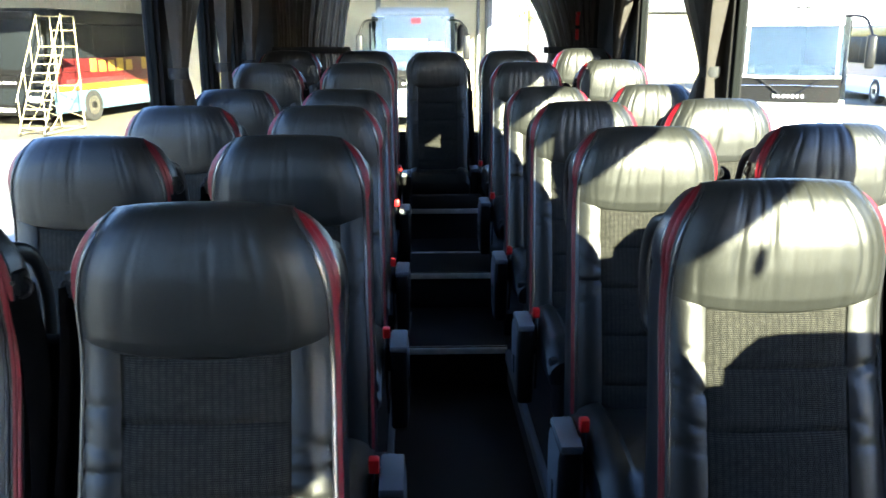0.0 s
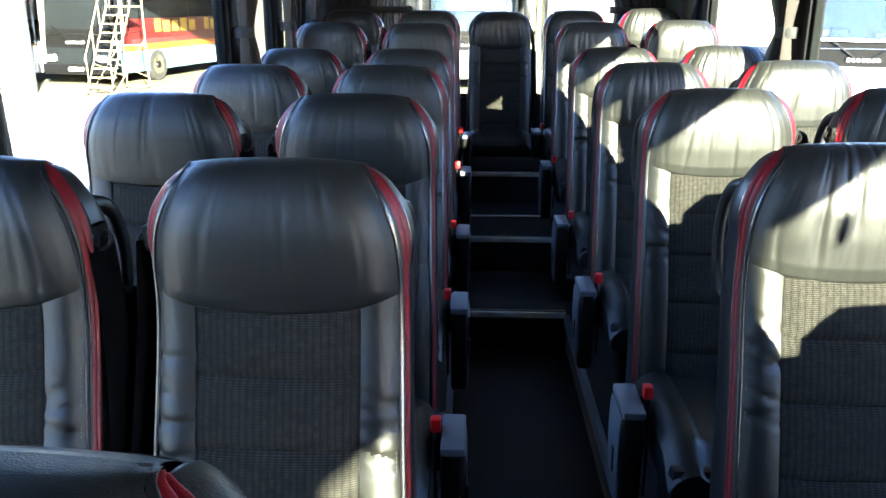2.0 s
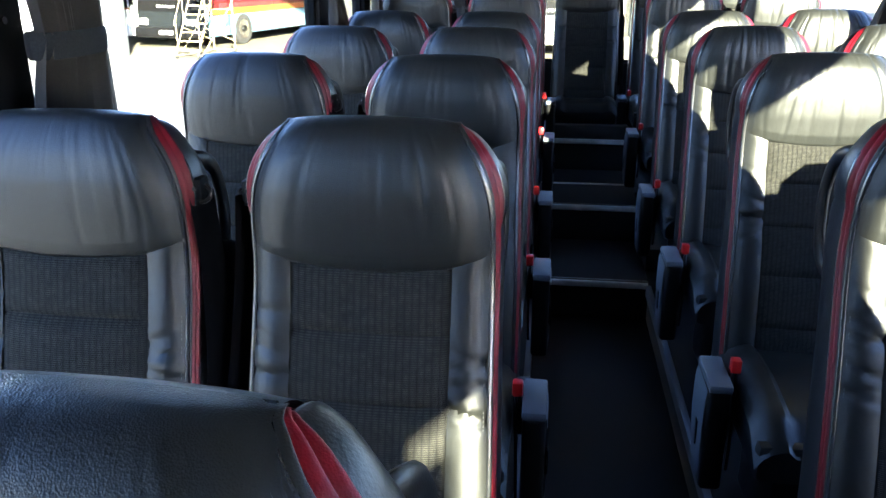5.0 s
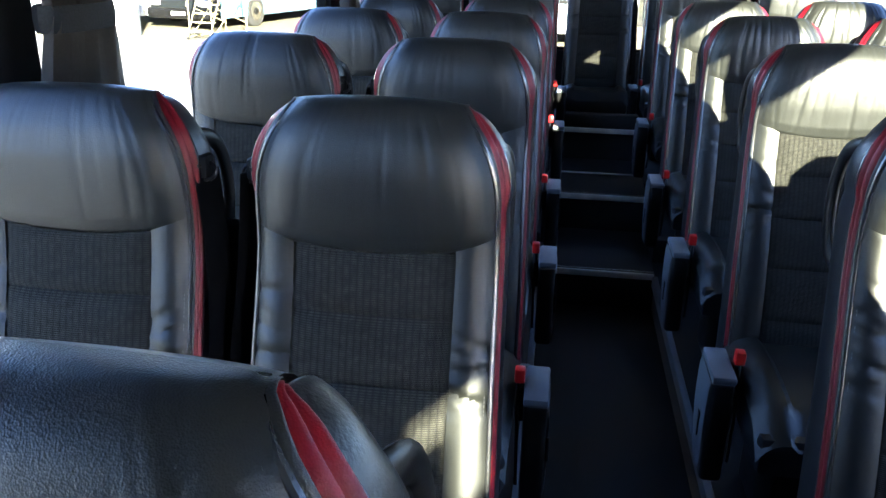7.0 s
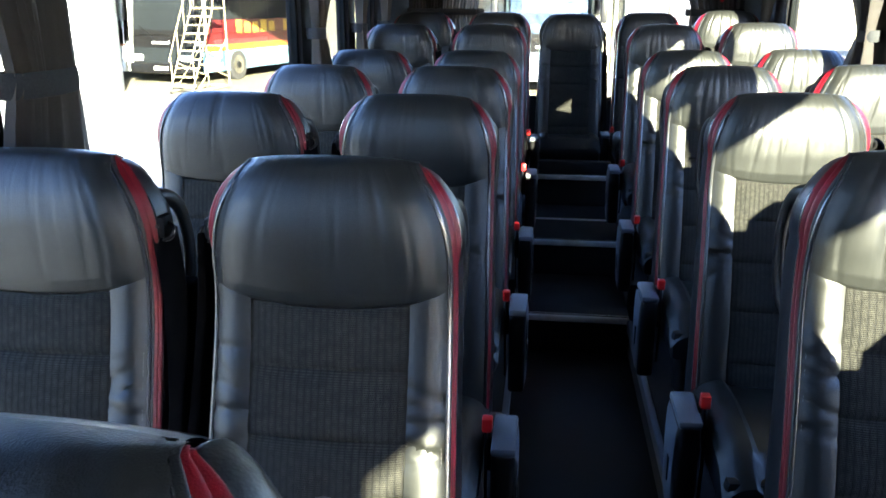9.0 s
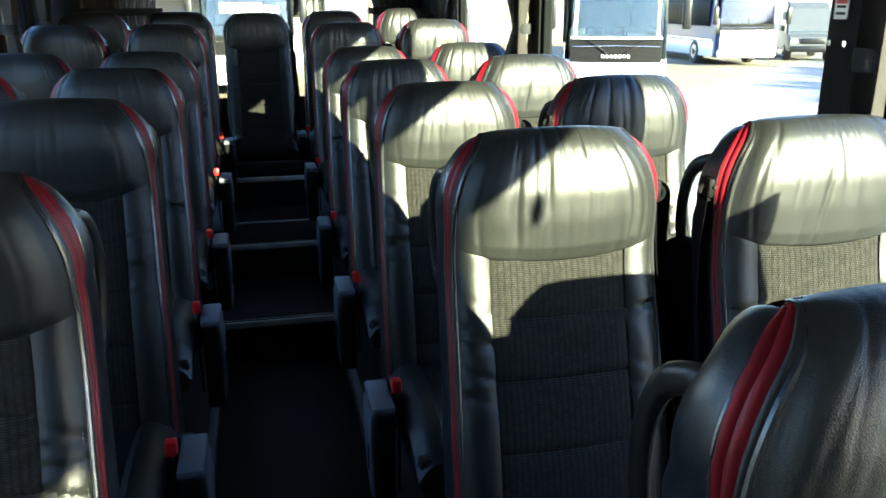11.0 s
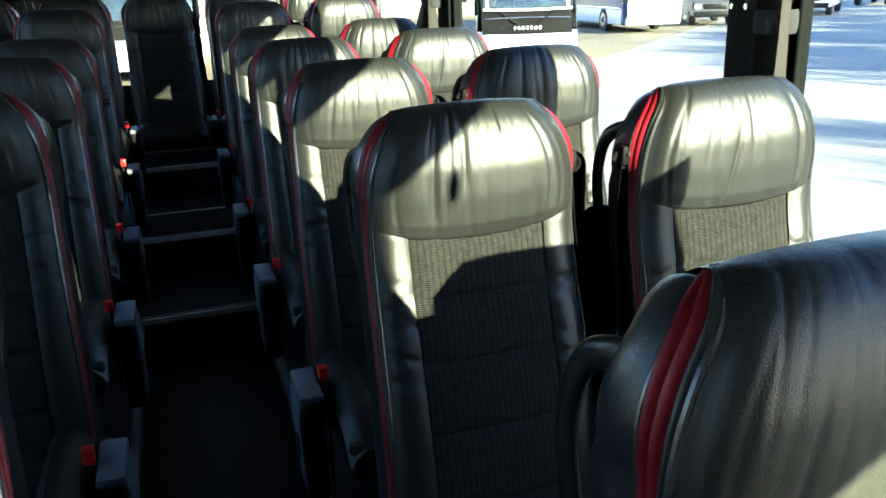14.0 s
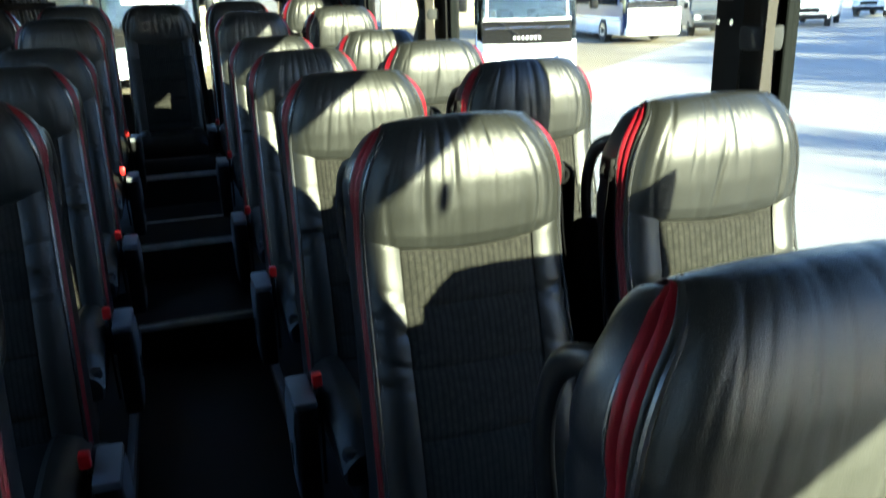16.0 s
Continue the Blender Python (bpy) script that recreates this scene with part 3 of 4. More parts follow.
        return (s * (0.119 + (h1 + 0.006 - 0.119) * v), (y - 0.001) + (y2 - y) * v, (z - crown(s, 1)) + (z1 - 0.030 - z) * v ** 1.6)
    part("top_cover", surface(lid, 12, 6), SHELL, seat)

    y_top, z_top = crest(1.0)
    part("piping", tube([(0.117 * q, y_top - 0.002, z_top - crown(q, 1) - 0.001) for q in np.linspace(-1, 1, 12)], 0.0032, 6), PIPING, seat, "black corded piping")

    # cushion and underframe
    def cushion(a, v):
        s = 2 * a - 1
        y = -0.10 - cushion_long * v
        z = 0.572 + 0.018 * math.sin(math.pi * min(1, v * 1.1)) - 0.05 * max(0, v - 0.86) / 0.14 + 0.016 * (abs(s) > 0.62) * (1 - s ** 10)
        x = s * 0.190
        return (x, y, z - 0.03 * abs(s) ** 8)
    part("cushion", surface(cushion, 24, 18), LEATHER, seat, "black leather seat cushion")
    part("cushion_base", box((-0.186, -0.095 - cushion_long, 0.45), (0.186, -0.07, 0.545), 0.02), SHELL, seat)
    part("pedestal", box((-0.11, -0.10 - 0.7 * cushion_long, 0.19), (0.11, -0.12, 0.455), 0.012), BLACK, seat, "black steel pedestal")

    # shoulder belt between the two seats
    bx = inner
    guide = box((bx * 0.186 - 0.010, 0.018, 1.138), (bx * 0.186 + 0.010, 0.050, 1.172), 0.006)
    g = part("belt_guide", guide, PILLAR, seat, "black plastic belt guide")
    part("guide_screw", disc((bx * 0.186, 0.016, 1.158), (0, -1, 0), 0.003, 0.004, 12), BLACK, g)
    part("guide_loop", tube([(bx * 0.188 + 0.017 * math.cos(t), 0.030 + 0.004 * math.sin(t), 1.148 + 0.013 * math.sin(t)) for t in np.linspace(0, 2 * math.pi, 18, endpoint=False)], 0.0035, 6, closed=True), BLACK, g)
    # made-up block behind the belt, casting shade on the next row's bolster
    tx0, tx1 = sorted((bx * 0.150, bx * (0.252 if block_top > 1.1 else 0.222)))
    part("belt_housing", box((tx0, 0.070, 0.62), (tx1, 0.130, block_top), 0.028, 4), STRAP, seat, "added black block that shades the seat behind")
    path = smooth_path([(bx * 0.190, 0.030, 1.150), (bx * 0.200, 0.024, 1.02), (bx * 0.210, -0.020, 0.85), (bx * 0.212, -0.10, 0.68), (bx * 0.215, -0.13, 0.50)], 5)
    part("seat_belt", tube(path, 0.01, 8, flat=(0.022, 0.0012, (1.0, -0.6, 0.2))), STRAP, seat, "black woven seat belt")
    return seat


def add_handle(seat, side):
    pts = smooth_path([(side * 0.150, 0.034, 1.192), (side * 0.168, 0.070, 1.190), (side * 0.176, 0.106, 1.170), (side * 0.179, 0.126, 1.12),
                       (side * 0.178, 0.128, 1.06), (side * 0.172, 0.116, 1.00), (side * 0.158, 0.080, 0.970)], 6)
    part("grab_handle", tube(pts, 0.013, 12, flat=(0.0135, 0.0085, (1, 0, 0))), BLACK, seat, "black plastic grab handle")
    x0, x1 = sorted((side * 0.126, side * 0.160))
    part("handle_mount", box((x0, 0.020, 1.09), (x1, 0.070, 1.195), 0.014, 3), BLACK, seat)


def add_buckle(seat, side):
    x = side * 0.200
    stalk = part("buckle_stalk", tube(smooth_path([(x, -0.20, 0.50), (x, -0.26, 0.57), (x, -0.30, 0.612)], 4), 0.01, 8, flat=(0.012, 0.005, (1, 0, 0))), BLACK, seat)
    part("buckle_button", box((x - 0.011, -0.328, 0.606), (x + 0.011, -0.302, 0.638), 0.004), BUCKLE, stalk, "red buckle button")
    part("buckle_wire", tube(smooth_path([(x - side * 0.004, -0.31, 0.600), (x, -0.345, 0.50), (x + side * 0.004, -0.36, 0.38)], 5), 0.004, 6), BLACK, stalk)


def add_armrest(seat, side):
    """The drop-down armrest at the aisle: a grey capped panel with a recessed slot and a dark padded front."""
    a, b = sorted((side * 0.212, side * 0.262))
    arm = part("armrest", box((a, -0.375, 0.33), (b, -0.235, 0.585), 0.012, 3), BLACK, seat, "black folded-down armrest")
    part("armrest_cap", box((a - 0.001, -0.376, 0.579), (b + 0.001, -0.225, 0.599), 0.006), GREY, arm, "grey armrest cap")
    xo = side * 0.263

    def plate(u, v):
        y = -0.362 + 0.130 * u
        top, low = 0.578, 0.340 + 0.10 * max(0.0, (u - 0.55) / 0.45) ** 2 + 0.05 * max(0.0, (0.25 - u) / 0.25) ** 2
        return (xo + side * 0.004 * math.sin(math.pi * min(1, max(0, v))) ** 0.3, y, low + (top - low) * v)
    part("side_plate", surface(plate, 14, 8), GREY, arm, "grey moulded side plate")
    part("slot", box((min(xo, xo + side * 0.007), -0.318, 0.415), (max(xo, xo + side * 0.007), -0.298, 0.475), 0.002), BLACK, arm)
    part("bracket", box((min(side * 0.19, side * 0.228), -0.26, 0.47), (max(side * 0.19, side * 0.228), -0.14, 0.56), 0.01), BLACK, arm)


PITCH = 0.76
ROW_RISE = (0, 0, 0.006, 0.014, 0.022, 0.107, 0.157)
COLUMNS = (("left window", -0.887, 0.20, 1, False, 0), ("left aisle", -0.436, 0.20, -1, True, 0), ("right aisle", 0.438, 0.365, 1, True, 0), ("right window", 0.880, 0.305, -1, False, 0.012))
SEAT_LABEL = "black leather coach seat with red edging"
for n, (name, cx, y0, inner, aisle, lift) in enumerate(COLUMNS):
    toward_aisle = 1 if cx < 0 else -1
    protos = []
    for k in range(2):
        # the shading block is raised on right aisle seats to lengthen its shadow
        s = make_seat(inner, 1 if aisle else 0, 40 + 7 * n + k, (0.6 if aisle and k == 0 else 0.95) if cx > 0 else 0.34, block_top=1.155 if cx > 0 and aisle else 1.05)
        add_handle(s, toward_aisle)
        add_buckle(s, toward_aisle)
        if aisle:
            add_armrest(s, toward_aisle)
        tagged(s, SEAT_LABEL + (" beside the aisle" if aisle else " beside the window"), "seat", "coach seats in rows")
        protos.append(s)
    for row in range(7):
        near = aisle and cx > 0 and row == 0
        m = pose(cx + 0.012 * near, y0 + PITCH * row - 0.02 * near, ROW_RISE[row] + lift)
        if row < 2:
            protos[row].matrix_basis = m
        else:
            copy_thing(protos[row % 2], m)
mid = make_seat(1, 0, 99, 0.6, LEATHER, 0.16)
tagged(mid, "black leather seat in the middle of the rear bench", "seat", "coach seats in rows")
mid.matrix_basis = pose(-0.012, 4.80, 0.150)
part("bench_riser", box((AISLE_L + 0.01, 4.43, 0.541), (AISLE_R - 0.01, 4.50, 0.62), 0.01), TRIM)
tagged(bpy.data.objects["bench_riser"], "dark plinth below the rear bench", "plinth", kind="structure")

# ---- the yard outside ----
GROUND = -1.0
g = part("ground", surface(lambda u, v: (-400 + 800 * u, -300 + 900 * v, GROUND), 8, 8), TARMAC)
tagged(g, "pale dusty tarmac of a coach yard", "ground", kind="structure")
apron = bmesh.new()
low, top = ([apron.verts.new((x, y, GROUND + dz)) for x, y in ((-80, -60), (70, -60), (70, 75.5), (11.3, 20.8), (-80, 20.8))] for dz in (-0.02, 0.006))
apron.faces.new(top)
for k in range(5):
    apron.faces.new((low[k], low[(k + 1) % 5], top[(k + 1) % 5], top[k]))
tagged(part("concrete_apron", apron, CONCRETE, smooth=False), "pale bare concrete apron of the yard", "pavement", kind="structure")


def slab(parent, name, lo, hi, material, bevel=0.01, label=""):
    return part(name, box(lo, hi, bevel, 2), material, parent, label)


def wheel(parent, x, y, r):
    s = 1 if x > 0 else -1
    w = part("wheel", disc((x - s * 0.12, y, r), (s, 0, 0), r, 0.28, 28, bevel=0.03), TYRE, parent)
    part("rim", disc((x + s * 0.012, y, r), (s, 0, 0), r * 0.62, 0.03, 24, bevel=0.01), STEEL, w, "steel wheel rim")
    part("hub", disc((x + s * 0.035, y, r), (s, 0, 0), r * 0.22, 0.05, 16, bevel=0.01), BLACK, w)


def coach(x, y, turn, length, height, body, skirt, label, half=1.25, screen_top=None, sign=True, belt=None, mirrors=True):
    """A parked coach. Its front faces -y before the turn; the origin lies on the ground below the middle of the front."""
    c = empty("coach", label=label, category="coach", group="coaches parked in the yard")
    h = height
    st = screen_top or h - 0.35
    shell = bmesh.new()
    bmesh.ops.create_cube(shell, size=1)
    for v in shell.verts:
        v.co = Vector((v.co.x * 2 * half, length / 2 + v.co.y * length, (0.32 + h) / 2 + v.co.z * (h - 0.32)))
        if v.co.y < 0.1 and v.co.z > 1:
            v.co.y += 0.35
        if v.co.z > 1:
            v.co.x *= 0.95
    bmesh.ops.bevel(shell, geom=shell.edges[:], offset=0.16, segments=4, affect="EDGES")
    for z in (1.20, st):
        bmesh.ops.bisect_plane(shell, geom=shell.verts[:] + shell.edges[:] + shell.faces[:], plane_co=(0, 0, z), plane_no=(0, 0, 1))
    shell.faces.ensure_lookup_table()
    gone = [f for f in shell.faces if f.normal.y < -0.7 and 1.20 < f.calc_center_median().z < st]
    bmesh.ops.delete(shell, geom=gone, context="FACES")
    part("body", shell, body, c)
    part("dash", box((-half + 0.12, 0.30, 1.02), (half - 0.12, 0.95, 1.26), 0.06, 3), GREY, c, "grey dashboard")
    part("steering_wheel", tube([(0.62 + 0.22 * math.cos(t), 0.98 + 0.10 * math.sin(t), 1.42 + 0.20 * math.sin(t)) for t in np.linspace(0, 2 * math.pi, 24, endpoint=False)], 0.02, 6, closed=True), BLACK, c)
    part("cab_floor", box((-half + 0.1, 0.3, 0.9), (half - 0.1, length - 0.4, 1.0)), RUBBER, c)
    for row in range(3):
        for sx in (-0.88, -0.42, 0.42, 0.88):
            part("seat_back", box((sx - 0.20, 2.2 + 0.8 * row, 1.0), (sx + 0.20, 2.32 + 0.8 * row, 1.85), 0.05, 2), BLACK, c)
    lean = 0.35 / (h - 0.32)

    def fy(z):
        return lean * (z - 0.32) - 0.012

    # windscreen, curved and leaning back with the front
    def glass(u, v):
        s = 2 * u - 1
        z = 1.20 + (st - 1.20) * v
        return (s * (half - 0.14) * (1 - 0.05 * v), fy(z) - 0.03 + 0.035 * s * s, z)
    scr = part("windscreen", surface(glass, 16, 10), DARKGLASS if body is DARKGLASS else SCREEN, c, "dark tinted windscreen" if body is DARKGLASS else "windscreen reflecting pale blue sky")
    for s in (-1, 1):
        arm = tube([(s * 0.15, fy(1.30) - 0.07, 1.30), (s * 0.80, fy(1.75) - 0.07, 1.78)], 0.018, 6)
        part("wiper", arm, BLACK, c)
        part("headlamp", box((min(s * 0.72, s * 1.10), -0.05, 0.72), (max(s * 0.72, s * 1.10), 0.08, 0.92), 0.04, 3), LAMP, c, "clear headlamp")
        x0, x1 = sorted((s * (half - 0.012), s * (half + 0.004)))
        band = part("side_glass", box((x0, 0.9, 1.55), (x1, length - 0.5, h - 0.42), 0.05, 2), DARKGLASS, c, "long dark tinted side glass")
        for k in range(1, int(length // 1.7)):
            px0, px1 = sorted((s * (half + 0.002), s * (half + 0.010)))
            part("window_bar", box((px0, 0.9 + 1.7 * k, 1.55), (px1, 0.95 + 1.7 * k, h - 0.42)), BLACK, band)
        part("skirt", box((x0, 0.4, 0.36), (x1, length - 0.3, 0.98), 0.005), skirt, c)
        for wy in (2.3, length - 3.0):
            wheel(c, s * (half + 0.006), wy, 0.50)
        if mirrors:
            m = part("mirror_arm", tube(smooth_path([(s * 1.0, 0.25, h - 0.35), (s * 1.35, -0.05, h - 0.40), (s * 1.50, -0.25, h - 0.75)], 4), 0.03, 6), BLACK, c)
            part("mirror_head", box((min(s * 1.40, s * 1.60), -0.34, h - 1.45), (max(s * 1.40, s * 1.60), -0.20, h - 0.75), 0.05, 3), BLACK, m)
    def lower_panel(u, v):
        x, y, z = glass(u, v * (1.72 - 1.20) / (st - 1.20))
        return (x, y - 0.010, z - 0.06)
    part("front_panel", surface(lower_panel, 16, 6), PILLAR, c, "black front panel below the windscreen")
    part("panel_rail", tube([(-half + 0.2, fy(1.5) - 0.05, 1.50), (0, fy(1.5) - 0.075, 1.52), (half - 0.2, fy(1.5) - 0.05, 1.50)], 0.012, 6), STEEL, c)
    if sign:
        row = part("maker_mark", box((-0.34, fy(1.26) - 0.055, 1.23), (0.36, fy(1.26) - 0.048, 1.33)), BLACK, c)
        for k in range(7):
            part("letter_bar", box((-0.32 + 0.098 * k, fy(1.26) - 0.061, 1.245), (-0.265 + 0.098 * k, fy(1.26) - 0.056, 1.315)), WHITE, row)
    part("bumper", box((-half + 0.06, -0.06, 0.34), (half - 0.06, 0.15, 0.66), 0.05, 3), BLACK if body is DARKGLASS else skirt, c)
    part("number_plate", box((-0.26, -0.068, 0.45), (0.26, -0.061, 0.56)), STICKER_WHITE, c, "blank number plate")
    part("roof_board", box((-0.9, fy(h - 0.2) - 0.02, st + 0.02), (0.9, fy(h - 0.2) + 0.1, h - 0.10), 0.03), belt or body, c)
    c.matrix_basis = pose(x, y, GROUND, 0, 0, turn)
    return c


# coach behind, facing the rear window
back_coach = coach(-0.20, 23.4, 0, 9.0, 3.40, SHADEBLUE, WHITE, "pale blue-grey coach facing the rear window, blue sky in its windscreen", screen_top=3.15)
for k, (a, b) in enumerate(((-0.72, 0.40), (0.46, 0.58), (0.62, 0.72), (0.76, 0.86))):
    part("letter_bar", box((a, 0.10, 2.25), (b, 0.125, 2.52 - (0.08 if k else 0)), 0.01), STICKER_WHITE, back_coach)
part("permit", box((-0.05, 0.19, 2.96), (0.22, 0.205, 3.10)), STICKER_RED, back_coach, "red and white screen card")

# white coach on the sunny side
sunny = coach(8.15, 17.8, -21, 11.5, 3.35, WHITE, WHITE, "white coach with a broad blue windscreen in the sunny yard", half=1.2, screen_top=3.0)
part("screen_rail", tube(smooth_path([(-1.04, 0.085, 1.70), (-0.5, 0.055, 1.69), (0, 0.048, 1.685), (0.5, 0.055, 1.69), (1.04, 0.085, 1.70)], 4), 0.030, 8), WHITE, sunny, "white rail below the windscreen")
part("screen_header", box((-1.00, 0.225, 2.80), (1.00, 0.262, 2.99), 0.012), WHITE, sunny, "white band along the top of the windscreen")
for k in range(3):
    part("roof_mark", box((-0.22 + 0.20 * k, 0.215, 3.16), (-0.10 + 0.20 * k, 0.236, 3.20)), BLACK, sunny, "dark marker slot")
for sx in (-0.95, 0.95):
    part("screen_pillar", tube([(sx, 0.115, 1.72), (sx * 0.985, 0.26, 2.85)], 0.035, 8), WHITE, sunny, "white windscreen pillar")
part("instrument_hood", box((0.22, 0.34, 1.62), (0.95, 0.75, 1.86), 0.06, 3), BLACK, sunny, "black instrument hood")
part("dash_top", box((-1.02, 0.34, 1.55), (0.20, 0.80, 1.74), 0.05, 3), BLACK, sunny, "black dashboard top")
# long dark coach in the depot, seen from its side, and the pale one next to it
dark = coach(-12.1, 24.2, -12, 11.8, 3.40, DARKGLASS, BLUE, "black coach with maroon and orange side stripes and blue skirt", belt=BLACK)
s0 = 1.252
part("maroon_band", box((s0, 0.5, 1.05), (s0 + 0.012, 11.5, 1.95), 0.004), MAROON, dark, "maroon side band")
part("orange_band", box((s0 + 0.012, 0.5, 1.00), (s0 + 0.016, 8.0, 1.18), 0.001), ORANGE, dark, "orange side stripe")
part("red_sweep", box((s0 + 0.012, 1.0, 1.18), (s0 + 0.015, 4.2, 1.34), 0.001), STICKER_RED, dark, "red sweep on the side")
rng = random.Random(3)
yy = 2.3
for k in range(15):
    w = rng.uniform(0.34, 0.50)
    if k not in (5, 8):
        part("letter_bar", box((s0 + 0.012, yy, 1.52), (s0 + 0.02, yy + w * 0.86, 1.86 if k % 3 else 1.92)), YELLOW, dark, "yellow letter bar")
    yy += w + 0.10
pale = coach(-14.85, 24.9, 0, 11.0, 3.3, WHITE, WHITE, "white coach with orange waistband in the depot doorway", mirrors=False, belt=YELLOW)
part("waistband", box((-1.2, -0.02, 1.145), (1.2, 0.06, 1.20)), ORANGE, pale, "orange waistband")

# more vehicles on the sunny side
navy = coach(19.3, 29.8, -8, 10.0, 3.1, NAVY, WHITE, "navy and white bus with a yellow window band", screen_top=2.8, sign=False)
part("front_cover", box((-1.18, -0.125, 0.40), (1.18, -0.075, 1.42), 0.03, 3), WHITE, navy, "white front panel")
part("waist_strip", box((-1.275, 0.5, 0.95), (-1.256, 9.5, 1.05), 0.002), STEEL, navy, "bright waist strip")
part("upper_band", box((-1.262, 0.6, 2.65), (-1.252, 9.4, 3.0), 0.002), YELLOW, navy, "yellow upper band")


def van(x, y, turn, length, height, paint, label, half=0.98):
    v = empty("van", label=label, category="van", group="vans parked in the yard")

    def prof(u):
        pts = ((0.0, 0.42), (0.0, 0.78), (0.12, 1.02), (0.75, 1.16), (1.35, height - 0.28), (1.75, height), (length - 0.1, height), (length, height - 0.2), (length, 0.42))
        i = min(int(u * 8), 7)
        t = u * 8 - i
        return [pts[i][k] * (1 - t) + pts[i + 1][k] * t for k in (0, 1)]
    bm = bmesh.new()
    rings = []
    for sx in (-1, -0.93, 0.93, 1):
        inset = 0.07 if abs(sx) == 1 else 0
        ring = []
        for k in range(9):
            yy, zz = prof(k / 8)
            cy, cz = length / 2, 1.2
            ring.append(bm.verts.new((sx * half * (0.90 if zz > 1.3 else 1), yy + (cy - yy) * inset, zz + (cz - zz) * inset)))
        rings.append(ring)
    for a, b in zip(rings, rings[1:]):
        for k in range(9):
            bm.faces.new((a[k], a[(k + 1) % 9], b[(k + 1) % 9], b[k]))
    bm.faces.new(rings[0][::-1])
    bm.faces.new(rings[-1])
    part("body", bm, paint, v, smooth=False)
    scr = surface(lambda u, w: ((2 * u - 1) * (half * 0.84), 0.80 + 0.52 * w - 0.025, 1.20 + (height - 0.52 - 1.16) * w + 0.01), 6, 4)
    part("windscreen", scr, SCREEN, v, "windscreen")
    for s in (-1, 1):
        x0, x1 = sorted((s * (half * 0.93), s * (half * 0.955)))
        part("side_window", box((x0, 1.45, 1.30), (x1, 2.5, height - 0.40), 0.03), DARKGLASS, v)
        part("headlamp", box((min(s * 0.62, s * 0.90), -0.02, 0.78), (max(s * 0.62, s * 0.90), 0.10, 0.95), 0.03), LAMP, v)
        for wy in (0.95, length - 1.1):
            wheel(v, s * (half + 0.002), wy, 0.34)
        part("mirror", box((min(s * 1.0, s * 1.18), 1.1, 1.25), (max(s * 1.0, s * 1.18), 1.2, 1.5), 0.03), BLACK, v)
    part("bumper", box((-half + 0.05, -0.06, 0.40), (half - 0.05, 0.12, 0.66), 0.05), BLACK, v)
    part("grille", box((-0.5, -0.02, 0.74), (0.5, 0.06, 0.98), 0.02), BLACK, v)
    v.matrix_basis = pose(x, y, GROUND, 0, 0, turn)
    return v


van(23.6, 31.5, -25, 5.4, 2.5, DARKVAN, "dark grey van parked beside the navy bus")
van(31.5, 34.5, -50, 5.8, 2.5, WHITE, "white van standing at the far edge of the yard")
van(41.5, 40.5, -60, 5.8, 2.5, WHITE, "white van far off beyond the tree shadows")
van(-3.5, 25.5, 10, 4.2, 1.6, BLUE, "small blue van standing beside the depot wall", 0.85)


# ---- depot buildings ----
def cladding(name, x0, x1, y, z1, material, label, step=0.30, face=-1):
    """A wall of upright cladding ribs facing -y."""
    root = empty(name, label=label, category="building", kind="structure")
    part("wall", box((x0, y, GROUND), (x1, y + 0.25, z1)), material, root)
    ribs = bmesh.new()
    n = int((x1 - x0) / step)
    for k in range(n):
        cx = x0 + (k + 0.5) * step
        box((cx - 0.05, y - 0.035, GROUND), (cx + 0.05, y - 0.002, z1 - 0.02), 0.0, 1, ribs)
    tagged(part("ribs", ribs, material, root), kind="stuff")
    return root


depot = cladding("depot_wall", -9.3, 2.75, 31.0, 6.5, CREAM, "cream steel-clad depot wall with closed doors")
for x in (-8.9, -5.2, -1.5, 2.55):
    part("door_frame", box((x - 0.09, 30.86, GROUND), (x + 0.09, 31.0, 6.0), 0.01), GREY, depot)
part("drainpipe", tube([(2.2, 30.85, GROUND), (2.2, 30.85, 5.0)], 0.06, 10), GREY, depot)
shed = cladding("depot_shed", -30.0, -9.3, 42.0, 6.5, CREAM, "cream back wall of the open depot shed")
part("side_wall", box((-9.55, 38.5, GROUND), (-9.3, 42.0, 6.5)), CREAM, shed)
part("roof", box((-30.0, 22.0, 4.6), (-9.0, 42.3, 4.8)), GREY, shed)
pier = empty("depot_pier", label="sunlit white pier at the depot doorway", category="building", kind="structure")
part("wall", box((-21.0, 21.9, GROUND), (-12.75, 22.3, 4.6)), WHITE, pier)
part("post", box((-12.75, 21.75, GROUND), (-12.35, 22.25, 4.6), 0.02), GREY, pier, "grey steel door post")
part("joint", box((-13.75, 21.88, GROUND), (-13.70, 21.897, 4.6)), GREY, pier)
part("lock_box", box((-12.62, 21.70, 1.25), (-12.52, 21.748, 1.45), 0.01), STICKER_WHITE, pier)
lintel = part("lintel", box((-12.4, 21.9, 3.6), (-9.0, 22.2, 4.6), 0.02), CREAM)
tagged(lintel, "cream panel above the depot doorway", "building", kind="structure")
far = cladding("far_building", 13.5, 22.0, 52.0, 3.2, DRYWALL, "pale low building across the yard")
part("roof", box((13.2, 51.5, 3.2), (22.3, 58.0, 3.5), 0.02), GREY, far)

canopy = part("canopy", box((-9.5, 17.5, 4.0), (5.5, 31.3, 4.25), 0.02), GREY)
tagged(canopy, "flat grey canopy roof in front of the depot", "canopy", kind="structure")
